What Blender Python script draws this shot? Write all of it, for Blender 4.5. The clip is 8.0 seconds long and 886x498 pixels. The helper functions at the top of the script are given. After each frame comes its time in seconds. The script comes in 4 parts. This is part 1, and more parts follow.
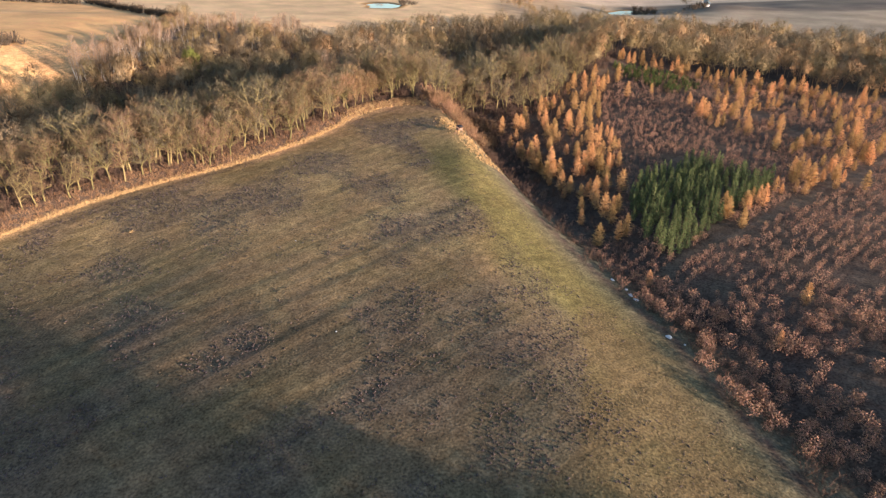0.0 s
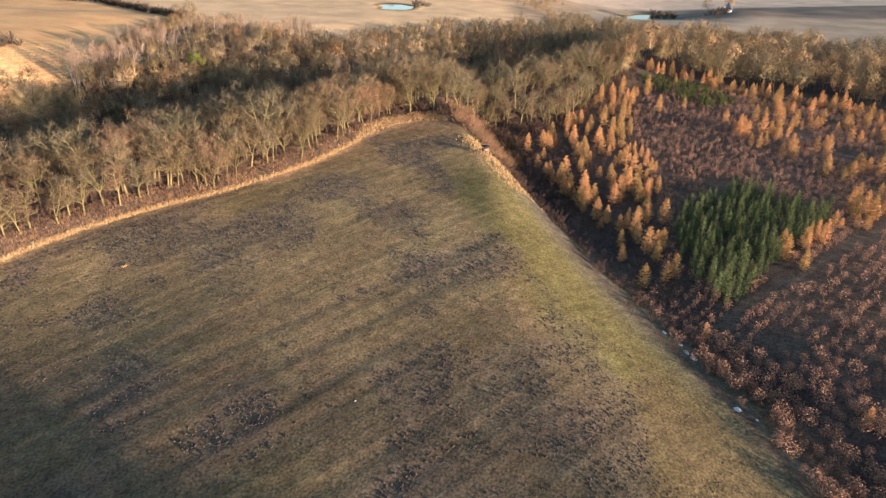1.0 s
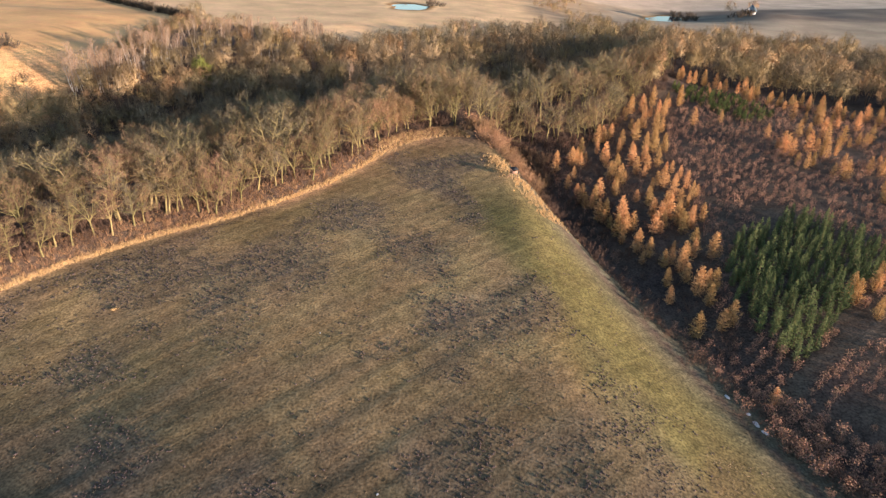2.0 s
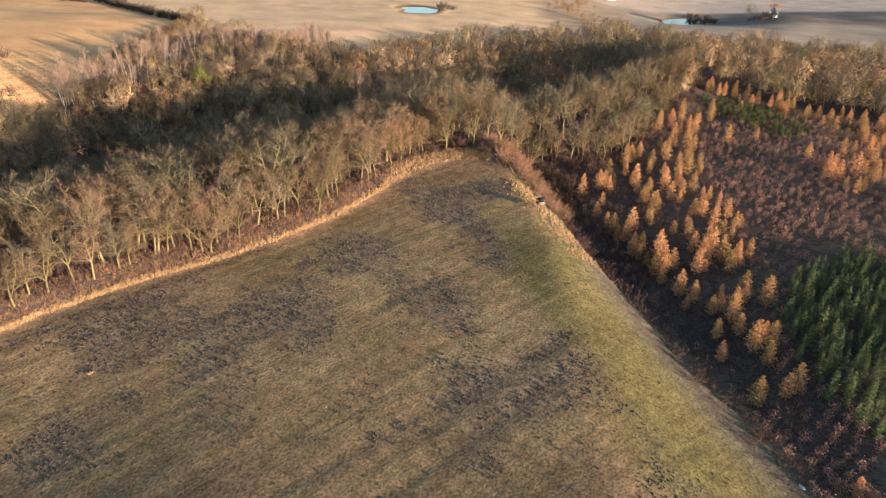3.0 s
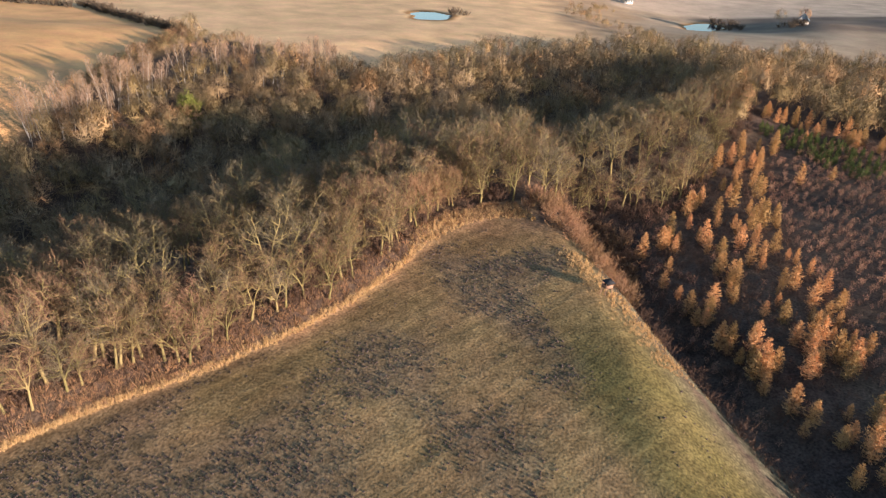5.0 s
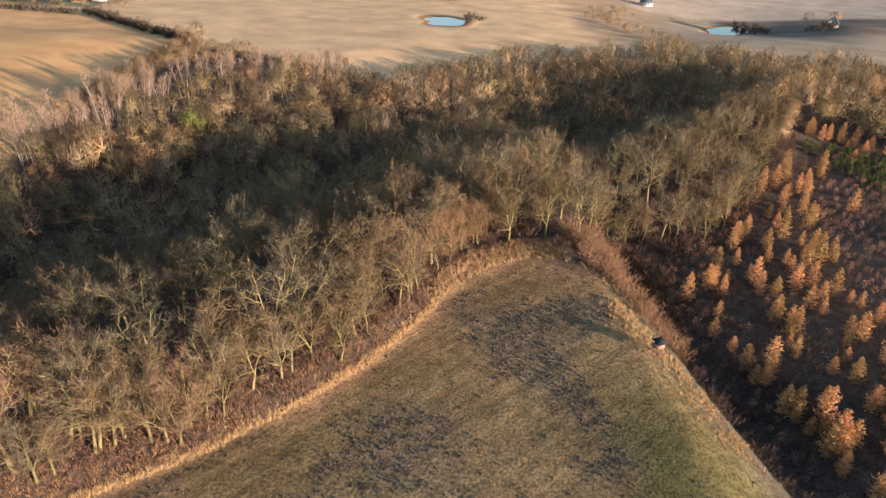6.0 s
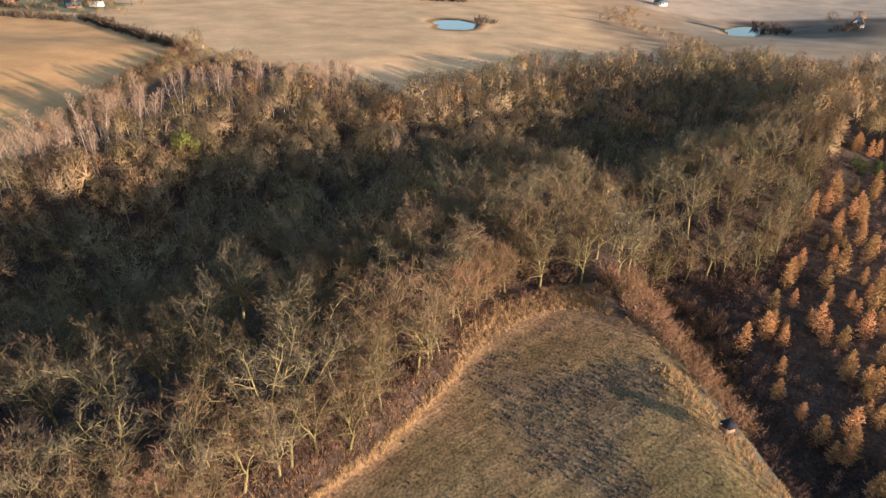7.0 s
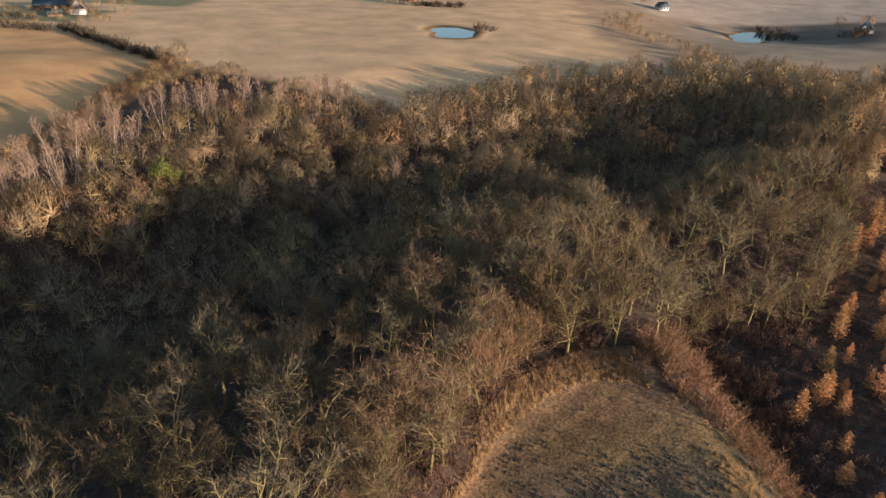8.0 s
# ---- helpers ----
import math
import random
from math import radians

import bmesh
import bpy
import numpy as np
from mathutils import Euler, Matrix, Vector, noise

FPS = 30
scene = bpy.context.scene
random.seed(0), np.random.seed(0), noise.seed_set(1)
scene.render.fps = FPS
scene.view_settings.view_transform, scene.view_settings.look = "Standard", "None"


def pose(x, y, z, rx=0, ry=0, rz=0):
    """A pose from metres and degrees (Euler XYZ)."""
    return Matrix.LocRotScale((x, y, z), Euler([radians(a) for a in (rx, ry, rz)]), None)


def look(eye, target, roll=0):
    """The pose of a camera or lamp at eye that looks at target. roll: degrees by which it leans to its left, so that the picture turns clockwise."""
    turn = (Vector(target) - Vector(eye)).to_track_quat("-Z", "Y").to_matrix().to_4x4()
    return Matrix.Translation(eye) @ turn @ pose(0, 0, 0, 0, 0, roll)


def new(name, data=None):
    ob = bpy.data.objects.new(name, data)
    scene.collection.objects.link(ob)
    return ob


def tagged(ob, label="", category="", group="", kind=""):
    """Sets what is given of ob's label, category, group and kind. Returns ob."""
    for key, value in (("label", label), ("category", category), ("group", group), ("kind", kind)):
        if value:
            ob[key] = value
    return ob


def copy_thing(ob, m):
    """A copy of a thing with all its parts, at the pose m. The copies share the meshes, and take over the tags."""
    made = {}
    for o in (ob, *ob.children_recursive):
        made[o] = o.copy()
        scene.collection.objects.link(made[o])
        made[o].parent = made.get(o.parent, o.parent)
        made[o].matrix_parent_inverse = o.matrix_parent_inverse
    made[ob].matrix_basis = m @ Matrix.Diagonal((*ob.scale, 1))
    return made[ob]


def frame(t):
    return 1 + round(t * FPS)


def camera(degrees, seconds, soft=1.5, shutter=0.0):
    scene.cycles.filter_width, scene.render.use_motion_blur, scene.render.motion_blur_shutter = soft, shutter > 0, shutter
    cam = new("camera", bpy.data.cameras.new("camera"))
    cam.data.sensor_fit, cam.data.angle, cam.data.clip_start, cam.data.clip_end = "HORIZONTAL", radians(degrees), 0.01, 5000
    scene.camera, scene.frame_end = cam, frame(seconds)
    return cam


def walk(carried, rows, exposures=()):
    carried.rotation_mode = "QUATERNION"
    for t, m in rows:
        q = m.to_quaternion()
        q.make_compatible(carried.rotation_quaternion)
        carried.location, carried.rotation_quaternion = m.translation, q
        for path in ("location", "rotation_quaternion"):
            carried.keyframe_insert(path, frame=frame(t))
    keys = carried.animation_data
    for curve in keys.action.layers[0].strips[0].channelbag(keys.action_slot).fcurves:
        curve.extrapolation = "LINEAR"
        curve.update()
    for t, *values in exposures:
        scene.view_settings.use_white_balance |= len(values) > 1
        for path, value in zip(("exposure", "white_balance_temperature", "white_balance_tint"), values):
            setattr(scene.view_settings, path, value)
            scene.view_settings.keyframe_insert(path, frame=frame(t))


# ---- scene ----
cam = camera(69.0, 8.0, soft=1.3, shutter=0.2)
PATH = [
    (0, (2.187, -2.404, 52.788), (2.186, -0.606, 51.912), 0.4),
    (0.5, (-0.385, 6.54, 53.391), (-0.39, 8.336, 52.511), 0.8),
    (1, (-3.151, 15.701, 53.955), (-3.164, 17.496, 53.074), 1.2),
    (1.5, (-4.949, 24.063, 54.577), (-4.981, 25.856, 53.69), 1.4),
    (1.7, (-6.266, 27.78, 54.728), (-6.294, 29.572, 53.839), 1.6),
    (3, (-11.519, 51.412, 56.321), (-11.569, 53.2, 55.425), 1.6),
    (3.5, (-13.457, 59.618, 56.834), (-13.506, 61.406, 55.939), 1.7),
    (4, (-15.257, 68.563, 57.455), (-15.31, 70.349, 56.557), 1.7),
    (4.5, (-17.792, 77.373, 57.952), (-17.839, 79.157, 57.051), 1.8),
    (4.7, (-19.21, 81.137, 58.167), (-19.254, 82.92, 57.262), 1.9),
    (6, (-24.32, 103.101, 59.722), (-24.401, 104.882, 58.815), 1.5),
    (6.5, (-26.444, 111.954, 60.134), (-26.538, 113.733, 59.225), 1.3),
    (7, (-28.287, 121.536, 60.478), (-28.386, 123.313, 59.566), 1.0),
    (7.5, (-29.125, 130.332, 61.037), (-29.219, 132.109, 60.125), 1.0),
    (8, (-32.182, 139.623, 61.436), (-32.264, 141.403, 60.528), 0.9),
]
walk(cam, [(t, look(eye, target, roll)) for t, eye, target, roll in PATH], exposures=[(t, e, 6080, 16) for t, e in ((0.0, 1.39), (3.0, 1.29), (4.5, 1.22), (6.5, 1.15), (7.0, 1.11), (7.5, 0.98), (8.0, 0.67))])

# ---- light: a low late sun, clear sky ----
SUN_AZ = Vector((0.85, -0.527, 0.0)).normalized()
SUN_EL = radians(7.0)
sun_dir = Vector((SUN_AZ.x * math.cos(SUN_EL), SUN_AZ.y * math.cos(SUN_EL), math.sin(SUN_EL)))
sun = new("sun", bpy.data.lights.new("sun", "SUN"))
sun.data.energy, sun.data.angle, sun.data.color = 5.1, radians(0.6), (1.0, 0.81, 0.65)
sun.matrix_world = look(sun_dir * 900, (0, 0, 0))
world = bpy.data.worlds.new("sky")
scene.world = world
world.use_nodes = True
sky = world.node_tree.nodes.new("ShaderNodeTexSky")
sky.sky_type, sky.sun_disc = "NISHITA", False
sky.sun_elevation, sky.sun_rotation = SUN_EL, math.atan2(SUN_AZ.x, SUN_AZ.y)
sky.air_density, sky.dust_density, sky.ozone_density = 1.0, 0.7, 1.8
world.node_tree.links.new(sky.outputs[0], world.node_tree.nodes["Background"].inputs[0])
world.node_tree.nodes["Background"].inputs[1].default_value = 0.15


# ---- materials ----
def material(name, low, high, scale=1.0, rough=0.9, bump=0.0, bump_scale=8.0, vary="", spread=0.25, stain=None):
    """A rough natural surface: two colours mixed by noise at two scales, with relief, varied from piece to piece."""
    m = bpy.data.materials.new(name)
    m.use_nodes = True
    n, l = m.node_tree.nodes, m.node_tree.links
    shader = n["Principled BSDF"]
    shader.inputs["Roughness"].default_value = rough
    shader.inputs["Specular IOR Level"].default_value = 0.2
    place = n.new("ShaderNodeTexCoord")
    one, two = n.new("ShaderNodeTexNoise"), n.new("ShaderNodeTexNoise")
    one.inputs["Scale"].default_value, one.inputs["Detail"].default_value = scale, 4
    two.inputs["Scale"].default_value, two.inputs["Detail"].default_value = scale * 7, 3
    both = n.new("ShaderNodeMath")
    both.operation = "MULTIPLY_ADD"
    both.inputs[1].default_value = 0.45
    half = n.new("ShaderNodeMath")
    half.operation = "MULTIPLY"
    half.inputs[1].default_value = 0.55
    ramp_ = n.new("ShaderNodeValToRGB")
    ramp_.color_ramp.elements[0].position, ramp_.color_ramp.elements[1].position = 0.33, 0.67
    ramp_.color_ramp.elements[0].color, ramp_.color_ramp.elements[1].color = (*low, 1), (*high, 1)
    for t in (one, two):
        l.new(place.outputs["Object"], t.inputs["Vector"])
    l.new(one.outputs["Fac"], half.inputs[0])
    l.new(two.outputs["Fac"], both.inputs[0])
    l.new(half.outputs[0], both.inputs[2])
    l.new(both.outputs[0], ramp_.inputs["Fac"])
    out = ramp_.outputs["Color"]
    if vary:
        pick = n.new("ShaderNodeObjectInfo" if vary == "object" else "ShaderNodeNewGeometry")
        tint = n.new("ShaderNodeMapRange")
        tint.inputs["To Min"].default_value, tint.inputs["To Max"].default_value = 1 - spread, 1 + spread
        hsv = n.new("ShaderNodeHueSaturation")
        l.new(pick.outputs["Random" if vary == "object" else "Random Per Island"], tint.inputs["Value"])
        l.new(tint.outputs[0], hsv.inputs["Value"])
        hue = n.new("ShaderNodeMapRange")
        hue.inputs["To Min"].default_value, hue.inputs["To Max"].default_value = 0.5 + 0.03 * spread, 0.5 - 0.05 * spread
        l.new(pick.outputs["Random" if vary == "object" else "Random Per Island"], hue.inputs["Value"])
        l.new(hue.outputs[0], hsv.inputs["Hue"])
        l.new(out, hsv.inputs["Color"])
        out = hsv.outputs["Color"]
    l.new(out, shader.inputs["Base Color"])
    if bump:
        rel, tex = n.new("ShaderNodeBump"), n.new("ShaderNodeTexNoise")
        tex.inputs["Scale"].default_value, tex.inputs["Detail"].default_value = bump_scale, 5
        rel.inputs["Strength"].default_value, rel.inputs["Distance"].default_value = bump, 0.05
        l.new(place.outputs["Object"], tex.inputs["Vector"])
        l.new(tex.outputs["Fac"], rel.inputs["Height"])
        l.new(rel.outputs["Normal"], shader.inputs["Normal"])
    return m


BARK = material("oak_bark", (0.17, 0.136, 0.056), (0.30, 0.242, 0.1), 1.5, 0.95, 0.6, 12, "object", 0.25)
TWIG = material("oak_twigs", (0.125, 0.085, 0.044), (0.21, 0.145, 0.074), 0.4, 0.95, vary="object", spread=0.3)
TWIG_RUST = material("rusty_oak_twigs", (0.15, 0.092, 0.052), (0.25, 0.155, 0.086), 0.4, 0.95, vary="object", spread=0.25)
TWIG_GREY = material("grey_oak_twigs", (0.11, 0.088, 0.054), (0.185, 0.148, 0.09), 0.4, 0.95, vary="object", spread=0.25)
TWIG_RED = material("red_twigs", (0.08, 0.05, 0.033), (0.145, 0.09, 0.058), 0.5, 0.95, vary="object", spread=0.25)
BUSH_RED = material("rusty_twigs", (0.20, 0.118, 0.062), (0.33, 0.195, 0.10), 0.5, 0.95, vary="object", spread=0.25)
WOODS = material("far_twigs", (0.28, 0.192, 0.102), (0.43, 0.30, 0.158), 0.06, 0.95, vary="island", spread=0.1)


def toned(m):
    """Each tree of a mass has a tone of its own, kept with its mesh."""
    n, l = m.node_tree.nodes, m.node_tree.links
    into = n["Principled BSDF"].inputs["Base Color"]
    source = into.links[0].from_socket
    tone, mul = n.new("ShaderNodeVertexColor"), n.new("ShaderNodeMix")
    tone.layer_name = "tone"
    mul.data_type, mul.blend_type = "RGBA", "MULTIPLY"
    mul.inputs["Factor"].default_value = 1.0
    l.new(source, mul.inputs["A"])
    l.new(tone.outputs["Color"], mul.inputs["B"])
    l.new(mul.outputs["Result"], into)


toned(WOODS)
TONES = ((1.0, 1.0, 1.0), (0.95, 1.0, 0.92), (1.1, 0.94, 0.84), (1.0, 1.02, 0.85), (1.06, 1.02, 0.92), (0.86, 0.88, 0.92), (1.0, 1.0, 1.0))
BIRCH_BARK = material("birch_bark", (0.32, 0.285, 0.235), (0.54, 0.48, 0.41), 2.5, 0.8, vary="object", spread=0.12)
BIRCH_TWIG = material("birch_twigs", (0.22, 0.15, 0.096), (0.33, 0.226, 0.146), 0.6, 0.9, vary="object", spread=0.2)
LARCH = material("larch_needles", (0.47, 0.262, 0.095), (0.67, 0.40, 0.165), 0.8, 0.9, vary="object", spread=0.27)
LARCH_WOOD = material("larch_bark", (0.10, 0.06, 0.04), (0.20, 0.13, 0.08), 2, 0.95, 0.5)
SPRUCE = material("spruce_needles", (0.09, 0.115, 0.04), (0.18, 0.205, 0.075), 0.9, 0.85, vary="object", spread=0.35)
PINE = material("young_pine_needles", (0.06, 0.085, 0.02), (0.12, 0.15, 0.04), 0.9, 0.85, vary="object", spread=0.25)
GREEN = material("ivy_leaves", (0.115, 0.13, 0.022), (0.22, 0.23, 0.05), 0.9, 0.8, vary="object", spread=0.2)
SAPLING = material("withered_leaves", (0.235, 0.13, 0.076), (0.40, 0.228, 0.13), 0.08, 0.9, vary="island", spread=0.38)
BRACKEN = material("withered_bracken", (0.19, 0.11, 0.058), (0.33, 0.20, 0.10), 0.5, 0.9, vary="island", spread=0.3)
STRAW = material("dry_grass", (0.42, 0.27, 0.115), (0.60, 0.41, 0.19), 0.5, 0.9, vary="island", spread=0.25)
TUSSOCK = material("field_tussocks", (0.15, 0.112, 0.066), (0.28, 0.205, 0.112), 0.12, 0.95, vary="island", spread=0.35)
CLOD = material("dark_tussocks", (0.08, 0.058, 0.05), (0.155, 0.112, 0.092), 0.15, 0.95, vary="island", spread=0.35)
STONE = material("pale_stone", (0.42, 0.40, 0.37), (0.62, 0.60, 0.56), 2, 0.8, 0.5)
PLANK = material("larch_planks", (0.22, 0.135, 0.09), (0.36, 0.22, 0.145), 3, 0.8, 0.4, 20, "object", 0.15)
FELT = material("roofing_felt", (0.022, 0.022, 0.024), (0.045, 0.044, 0.046), 3, 0.95, 0.3, 30)
PLASTER = material("white_render", (0.55, 0.53, 0.49), (0.70, 0.68, 0.63), 0.8, 0.9, 0.2)
TILES = material("red_roof", (0.22, 0.10, 0.06), (0.34, 0.16, 0.10), 1.2, 0.85, 0.5, 6)
THATCH = material("brown_roof", (0.20, 0.145, 0.10), (0.31, 0.23, 0.165), 1.2, 0.9, 0.5, 6)
SLATE = material("dark_roof", (0.06, 0.08, 0.09), (0.11, 0.14, 0.15), 1.2, 0.7, 0.4, 6)
GLASS = material("window_panes", (0.03, 0.035, 0.04), (0.05, 0.055, 0.06), 1.0, 0.15)
HEDGE = material("hedge_twigs", (0.07, 0.055, 0.04), (0.15, 0.11, 0.07), 0.3, 0.95, vary="island", spread=0.3)


def water_material():
    m = bpy.data.materials.new("pond_water")
    m.use_nodes = True
    n, l = m.node_tree.nodes, m.node_tree.links
    s = n["Principled BSDF"]
    s.inputs["Base Color"].default_value = (0.06, 0.09, 0.12, 1)
    s.inputs["Roughness"].default_value, s.inputs["IOR"].default_value = 0.04, 1.9
    tex, rel = n.new("ShaderNodeTexNoise"), n.new("ShaderNodeBump")
    tex.inputs["Scale"].default_value = 1.5
    rel.inputs["Strength"].default_value, rel.inputs["Distance"].default_value = 0.08, 0.05
    l.new(tex.outputs["Fac"], rel.inputs["Height"])
    l.new(rel.outputs["Normal"], s.inputs["Normal"])
    return m


WATER = water_material()


def ground_material(name, rough):
    """Soil and turf: the land-use colour of the sheet, broken up at three scales, with furrows across the fields and a tufted relief."""
    m = bpy.data.materials.new(name)
    m.use_nodes = True
    n, l = m.node_tree.nodes, m.node_tree.links
    s = n["Principled BSDF"]
    s.inputs["Roughness"].default_value, s.inputs["Specular IOR Level"].default_value = 0.95, 0.1
    place, zone = n.new("ShaderNodeTexCoord"), n.new("ShaderNodeVertexColor")
    zone.layer_name = "zone"
    turned = n.new("ShaderNodeMapping")
    turned.vector_type = "TEXTURE"
    turned.inputs["Rotation"].default_value = (0, 0, radians(42))
    turned.inputs["Scale"].default_value = (22.0, 1.8, 10.0)
    l.new(place.outputs["Object"], turned.inputs["Vector"])

    def noise_at(scale, detail, source):
        t = n.new("ShaderNodeTexNoise")
        t.inputs["Scale"].default_value, t.inputs["Detail"].default_value = scale, detail
        l.new(source, t.inputs["Vector"])
        return t.outputs["Fac"]

    def spread(value, low, high, a=0.3, b=0.7):
        r = n.new("ShaderNodeMapRange")
        for k, v in (("From Min", a), ("From Max", b), ("To Min", low), ("To Max", high)):
            r.inputs[k].default_value = v
        l.new(value, r.inputs["Value"])
        return r.outputs[0]

    def times(a, b):
        r = n.new("ShaderNodeMath")
        r.operation = "MULTIPLY"
        l.new(a, r.inputs[0])
        l.new(b, r.inputs[1])
        return r.outputs[0]

    where = place.outputs["Object"]
    streak = noise_at(1.0, 4, turned.outputs["Vector"])
    value = times(times(spread(noise_at(0.05, 3, where), 0.82, 1.18), spread(noise_at(2.4, 5, where), 1 - 0.5 * rough, 1 + 0.5 * rough)),
                  times(spread(noise_at(0.45, 4, where), 1 - 0.25 * rough, 1 + 0.25 * rough), spread(streak, 1 - 0.13 * rough, 1 + 0.13 * rough)))
    hsv = n.new("ShaderNodeHueSaturation")
    l.new(zone.outputs["Color"], hsv.inputs["Color"])
    l.new(value, hsv.inputs["Value"])
    l.new(spread(noise_at(0.11, 3, where), 0.494, 0.507), hsv.inputs["Hue"])
    l.new(hsv.outputs["Color"], s.inputs["Base Color"])
    first, second = n.new("ShaderNodeBump"), n.new("ShaderNodeBump")
    first.inputs["Strength"].default_value, first.inputs["Distance"].default_value = 0.22 * rough, 0.5
    second.inputs["Strength"].default_value, second.inputs["Distance"].default_value = 0.45 * rough, 0.15
    l.new(streak, first.inputs["Height"])
    l.new(noise_at(2.4, 6, where), second.inputs["Height"])
    l.new(first.outputs["Normal"], second.inputs["Normal"])
    l.new(second.outputs["Normal"], s.inputs["Normal"])
    return m


SOIL, TILTH = ground_material("soil_and_turf", 1.0), ground_material("tilled_soil", 0.2)


# ---- mesh tools ----
def mesh_of(name, verts, faces, materials, index=None, smooth=False):
    """A mesh from arrays of corners and of triangles or quads."""
    verts, faces = np.asarray(verts, np.float32), np.asarray(faces, np.int32)
    k = faces.shape[1]
    me = bpy.data.meshes.new(name)
    me.vertices.add(len(verts))
    me.vertices.foreach_set("co", verts.ravel())
    me.loops.add(faces.size)
    me.loops.foreach_set("vertex_index", faces.ravel())
    me.polygons.add(len(faces))
    me.polygons.foreach_set("loop_start", np.arange(0, faces.size, k, dtype=np.int32))
    me.polygons.foreach_set("loop_total", np.full(len(faces), k, np.int32))
    for m in materials:
        me.materials.append(m)
    if index is not None:
        me.polygons.foreach_set("material_index", np.asarray(index, np.int32))
    if smooth:
        me.polygons.foreach_set("use_smooth", np.ones(len(faces), bool))
    me.update(calc_edges=True)
    return me


class Pile:
    """Corners and triangles gathered from many small forms."""

    def __init__(self):
        self.v, self.f, self.count = [], [], 0

    def add(self, v, f):
        self.v.append(np.asarray(v, np.float32))
        self.f.append(np.asarray(f, np.int32) + self.count)
        self.count += len(v)

    def mesh(self, name, mat, smooth=False):
        return mesh_of(name, np.concatenate(self.v), np.concatenate(self.f), [mat], smooth=smooth)

    def arrays(self):
        return np.concatenate(self.v), np.concatenate(self.f)


def frame_of(d):
    d = Vector(d).normalized()
    a = d.orthogonal().normalized()
    return d, a, d.cross(a)


def tube(pile, points, radii, sides):
    """A tapered round limb along some points."""
    rings = []
    for i, p in enumerate(points):
        q0, q1 = points[max(0, i - 1)], points[min(len(points) - 1, i + 1)]
        d, a, b = frame_of(Vector(q1) - Vector(q0))
        for s in range(sides):
            w = 2 * math.pi * s / sides
            rings.append(Vector(p) + radii[i] * (math.cos(w) * a + math.sin(w) * b))
    faces = []
    for i in range(len(points) - 1):
        for s in range(sides):
            p, q = i * sides + s, i * sides + (s + 1) % sides
            faces += [(p, q, q + sides), (p, q + sides, p + sides)]
    pile.add([tuple(r) for r in rings], faces)


def spikes(pile, bases, ways, width, fine=False):
    """Many three-sided tapering twigs at once: foot, way (with its length) and width of each. fine: the thinnest, as slivers."""
    bases, ways = np.asarray(bases, float), np.asarray(ways, float)
    d = ways / (np.linalg.norm(ways, axis=1, keepdims=True) + 1e-9)
    ref = np.where(np.abs(d[:, 2:3]) < 0.9, [[0, 0, 1.0]], [[1.0, 0, 0]])
    a = np.cross(d, ref)
    a /= np.linalg.norm(a, axis=1, keepdims=True) + 1e-9
    b = np.cross(d, a)
    w = np.broadcast_to(np.asarray(width, float), (len(bases),))[:, None] / 2
    if fine:
        turn = np.random.default_rng(len(bases)).uniform(0, 6.283, (len(bases), 1))
        side = w * (np.cos(turn) * a + np.sin(turn) * b)
        v = np.stack([bases - side, bases + side, bases + ways], 1).reshape(-1, 3)
        pile.add(v, np.arange(len(bases) * 3).reshape(-1, 3))
        return
    corners = [bases + w * (math.cos(k) * a + math.sin(k) * b) for k in (0.0, 2.094, 4.189)] + [bases + ways]
    v = np.stack(corners, 1).reshape(-1, 3)
    start = np.arange(len(bases))[:, None, None] * 4
    f = (np.array([[0, 1, 3], [1, 2, 3], [2, 0, 3]])[None] + start).reshape(-1, 3)
    pile.add(v, f)


def box(pile, x0, x1, y0, y1, z0, z1):
    v = [(x, y, z) for z in (z0, z1) for y in (y0, y1) for x in (x0, x1)]
    q = [(0, 2, 3, 1), (4, 5, 7, 6), (0, 1, 5, 4), (2, 6, 7, 3), (0, 4, 6, 2), (1, 3, 7, 5)]
    pile.add(v, [t for a, b, c, d in q for t in ((a, b, c), (a, c, d))])


def part(name, mesh, parent, label=""):
    ob = new(name, mesh)
    ob.parent = parent
    return tagged(ob, label)


def at_ground(x, y, turn=0.0, scale=1.0, sink=0.1, stretch=1.0):
    return (Matrix.Translation((x, y, ground(x, y) - sink)) @ Matrix.Rotation(turn, 4, "Z")
            @ Matrix.Diagonal((scale, scale, scale * stretch, 1)))


def inside(x, y, poly):
    hit = False
    for (x0, y0), (x1, y1) in zip(poly, poly[1:] + poly[:1]):
        if (y0 > y) != (y1 > y) and x < (x1 - x0) * (y - y0) / (y1 - y0) + x0:
            hit = not hit
    return hit


def scattered(poly, step, rng, jitter=0.42, turn=0.0, across=1.0):
    """Places of a jittered grid within an outline."""
    c, s = math.cos(turn), math.sin(turn)
    us = [x * c + y * s for x, y in poly]
    vs = [-x * s + y * c for x, y in poly]
    out = []
    v = min(vs)
    while v < max(vs):
        u = min(us)
        while u < max(us):
            p, q = u + rng.uniform(-jitter, jitter) * step, v + rng.uniform(-jitter, jitter) * step
            x, y = p * c - q * s, p * s + q * c
            if inside(x, y, poly):
                out.append((x, y))
            u += step
        v += step * across
    return out


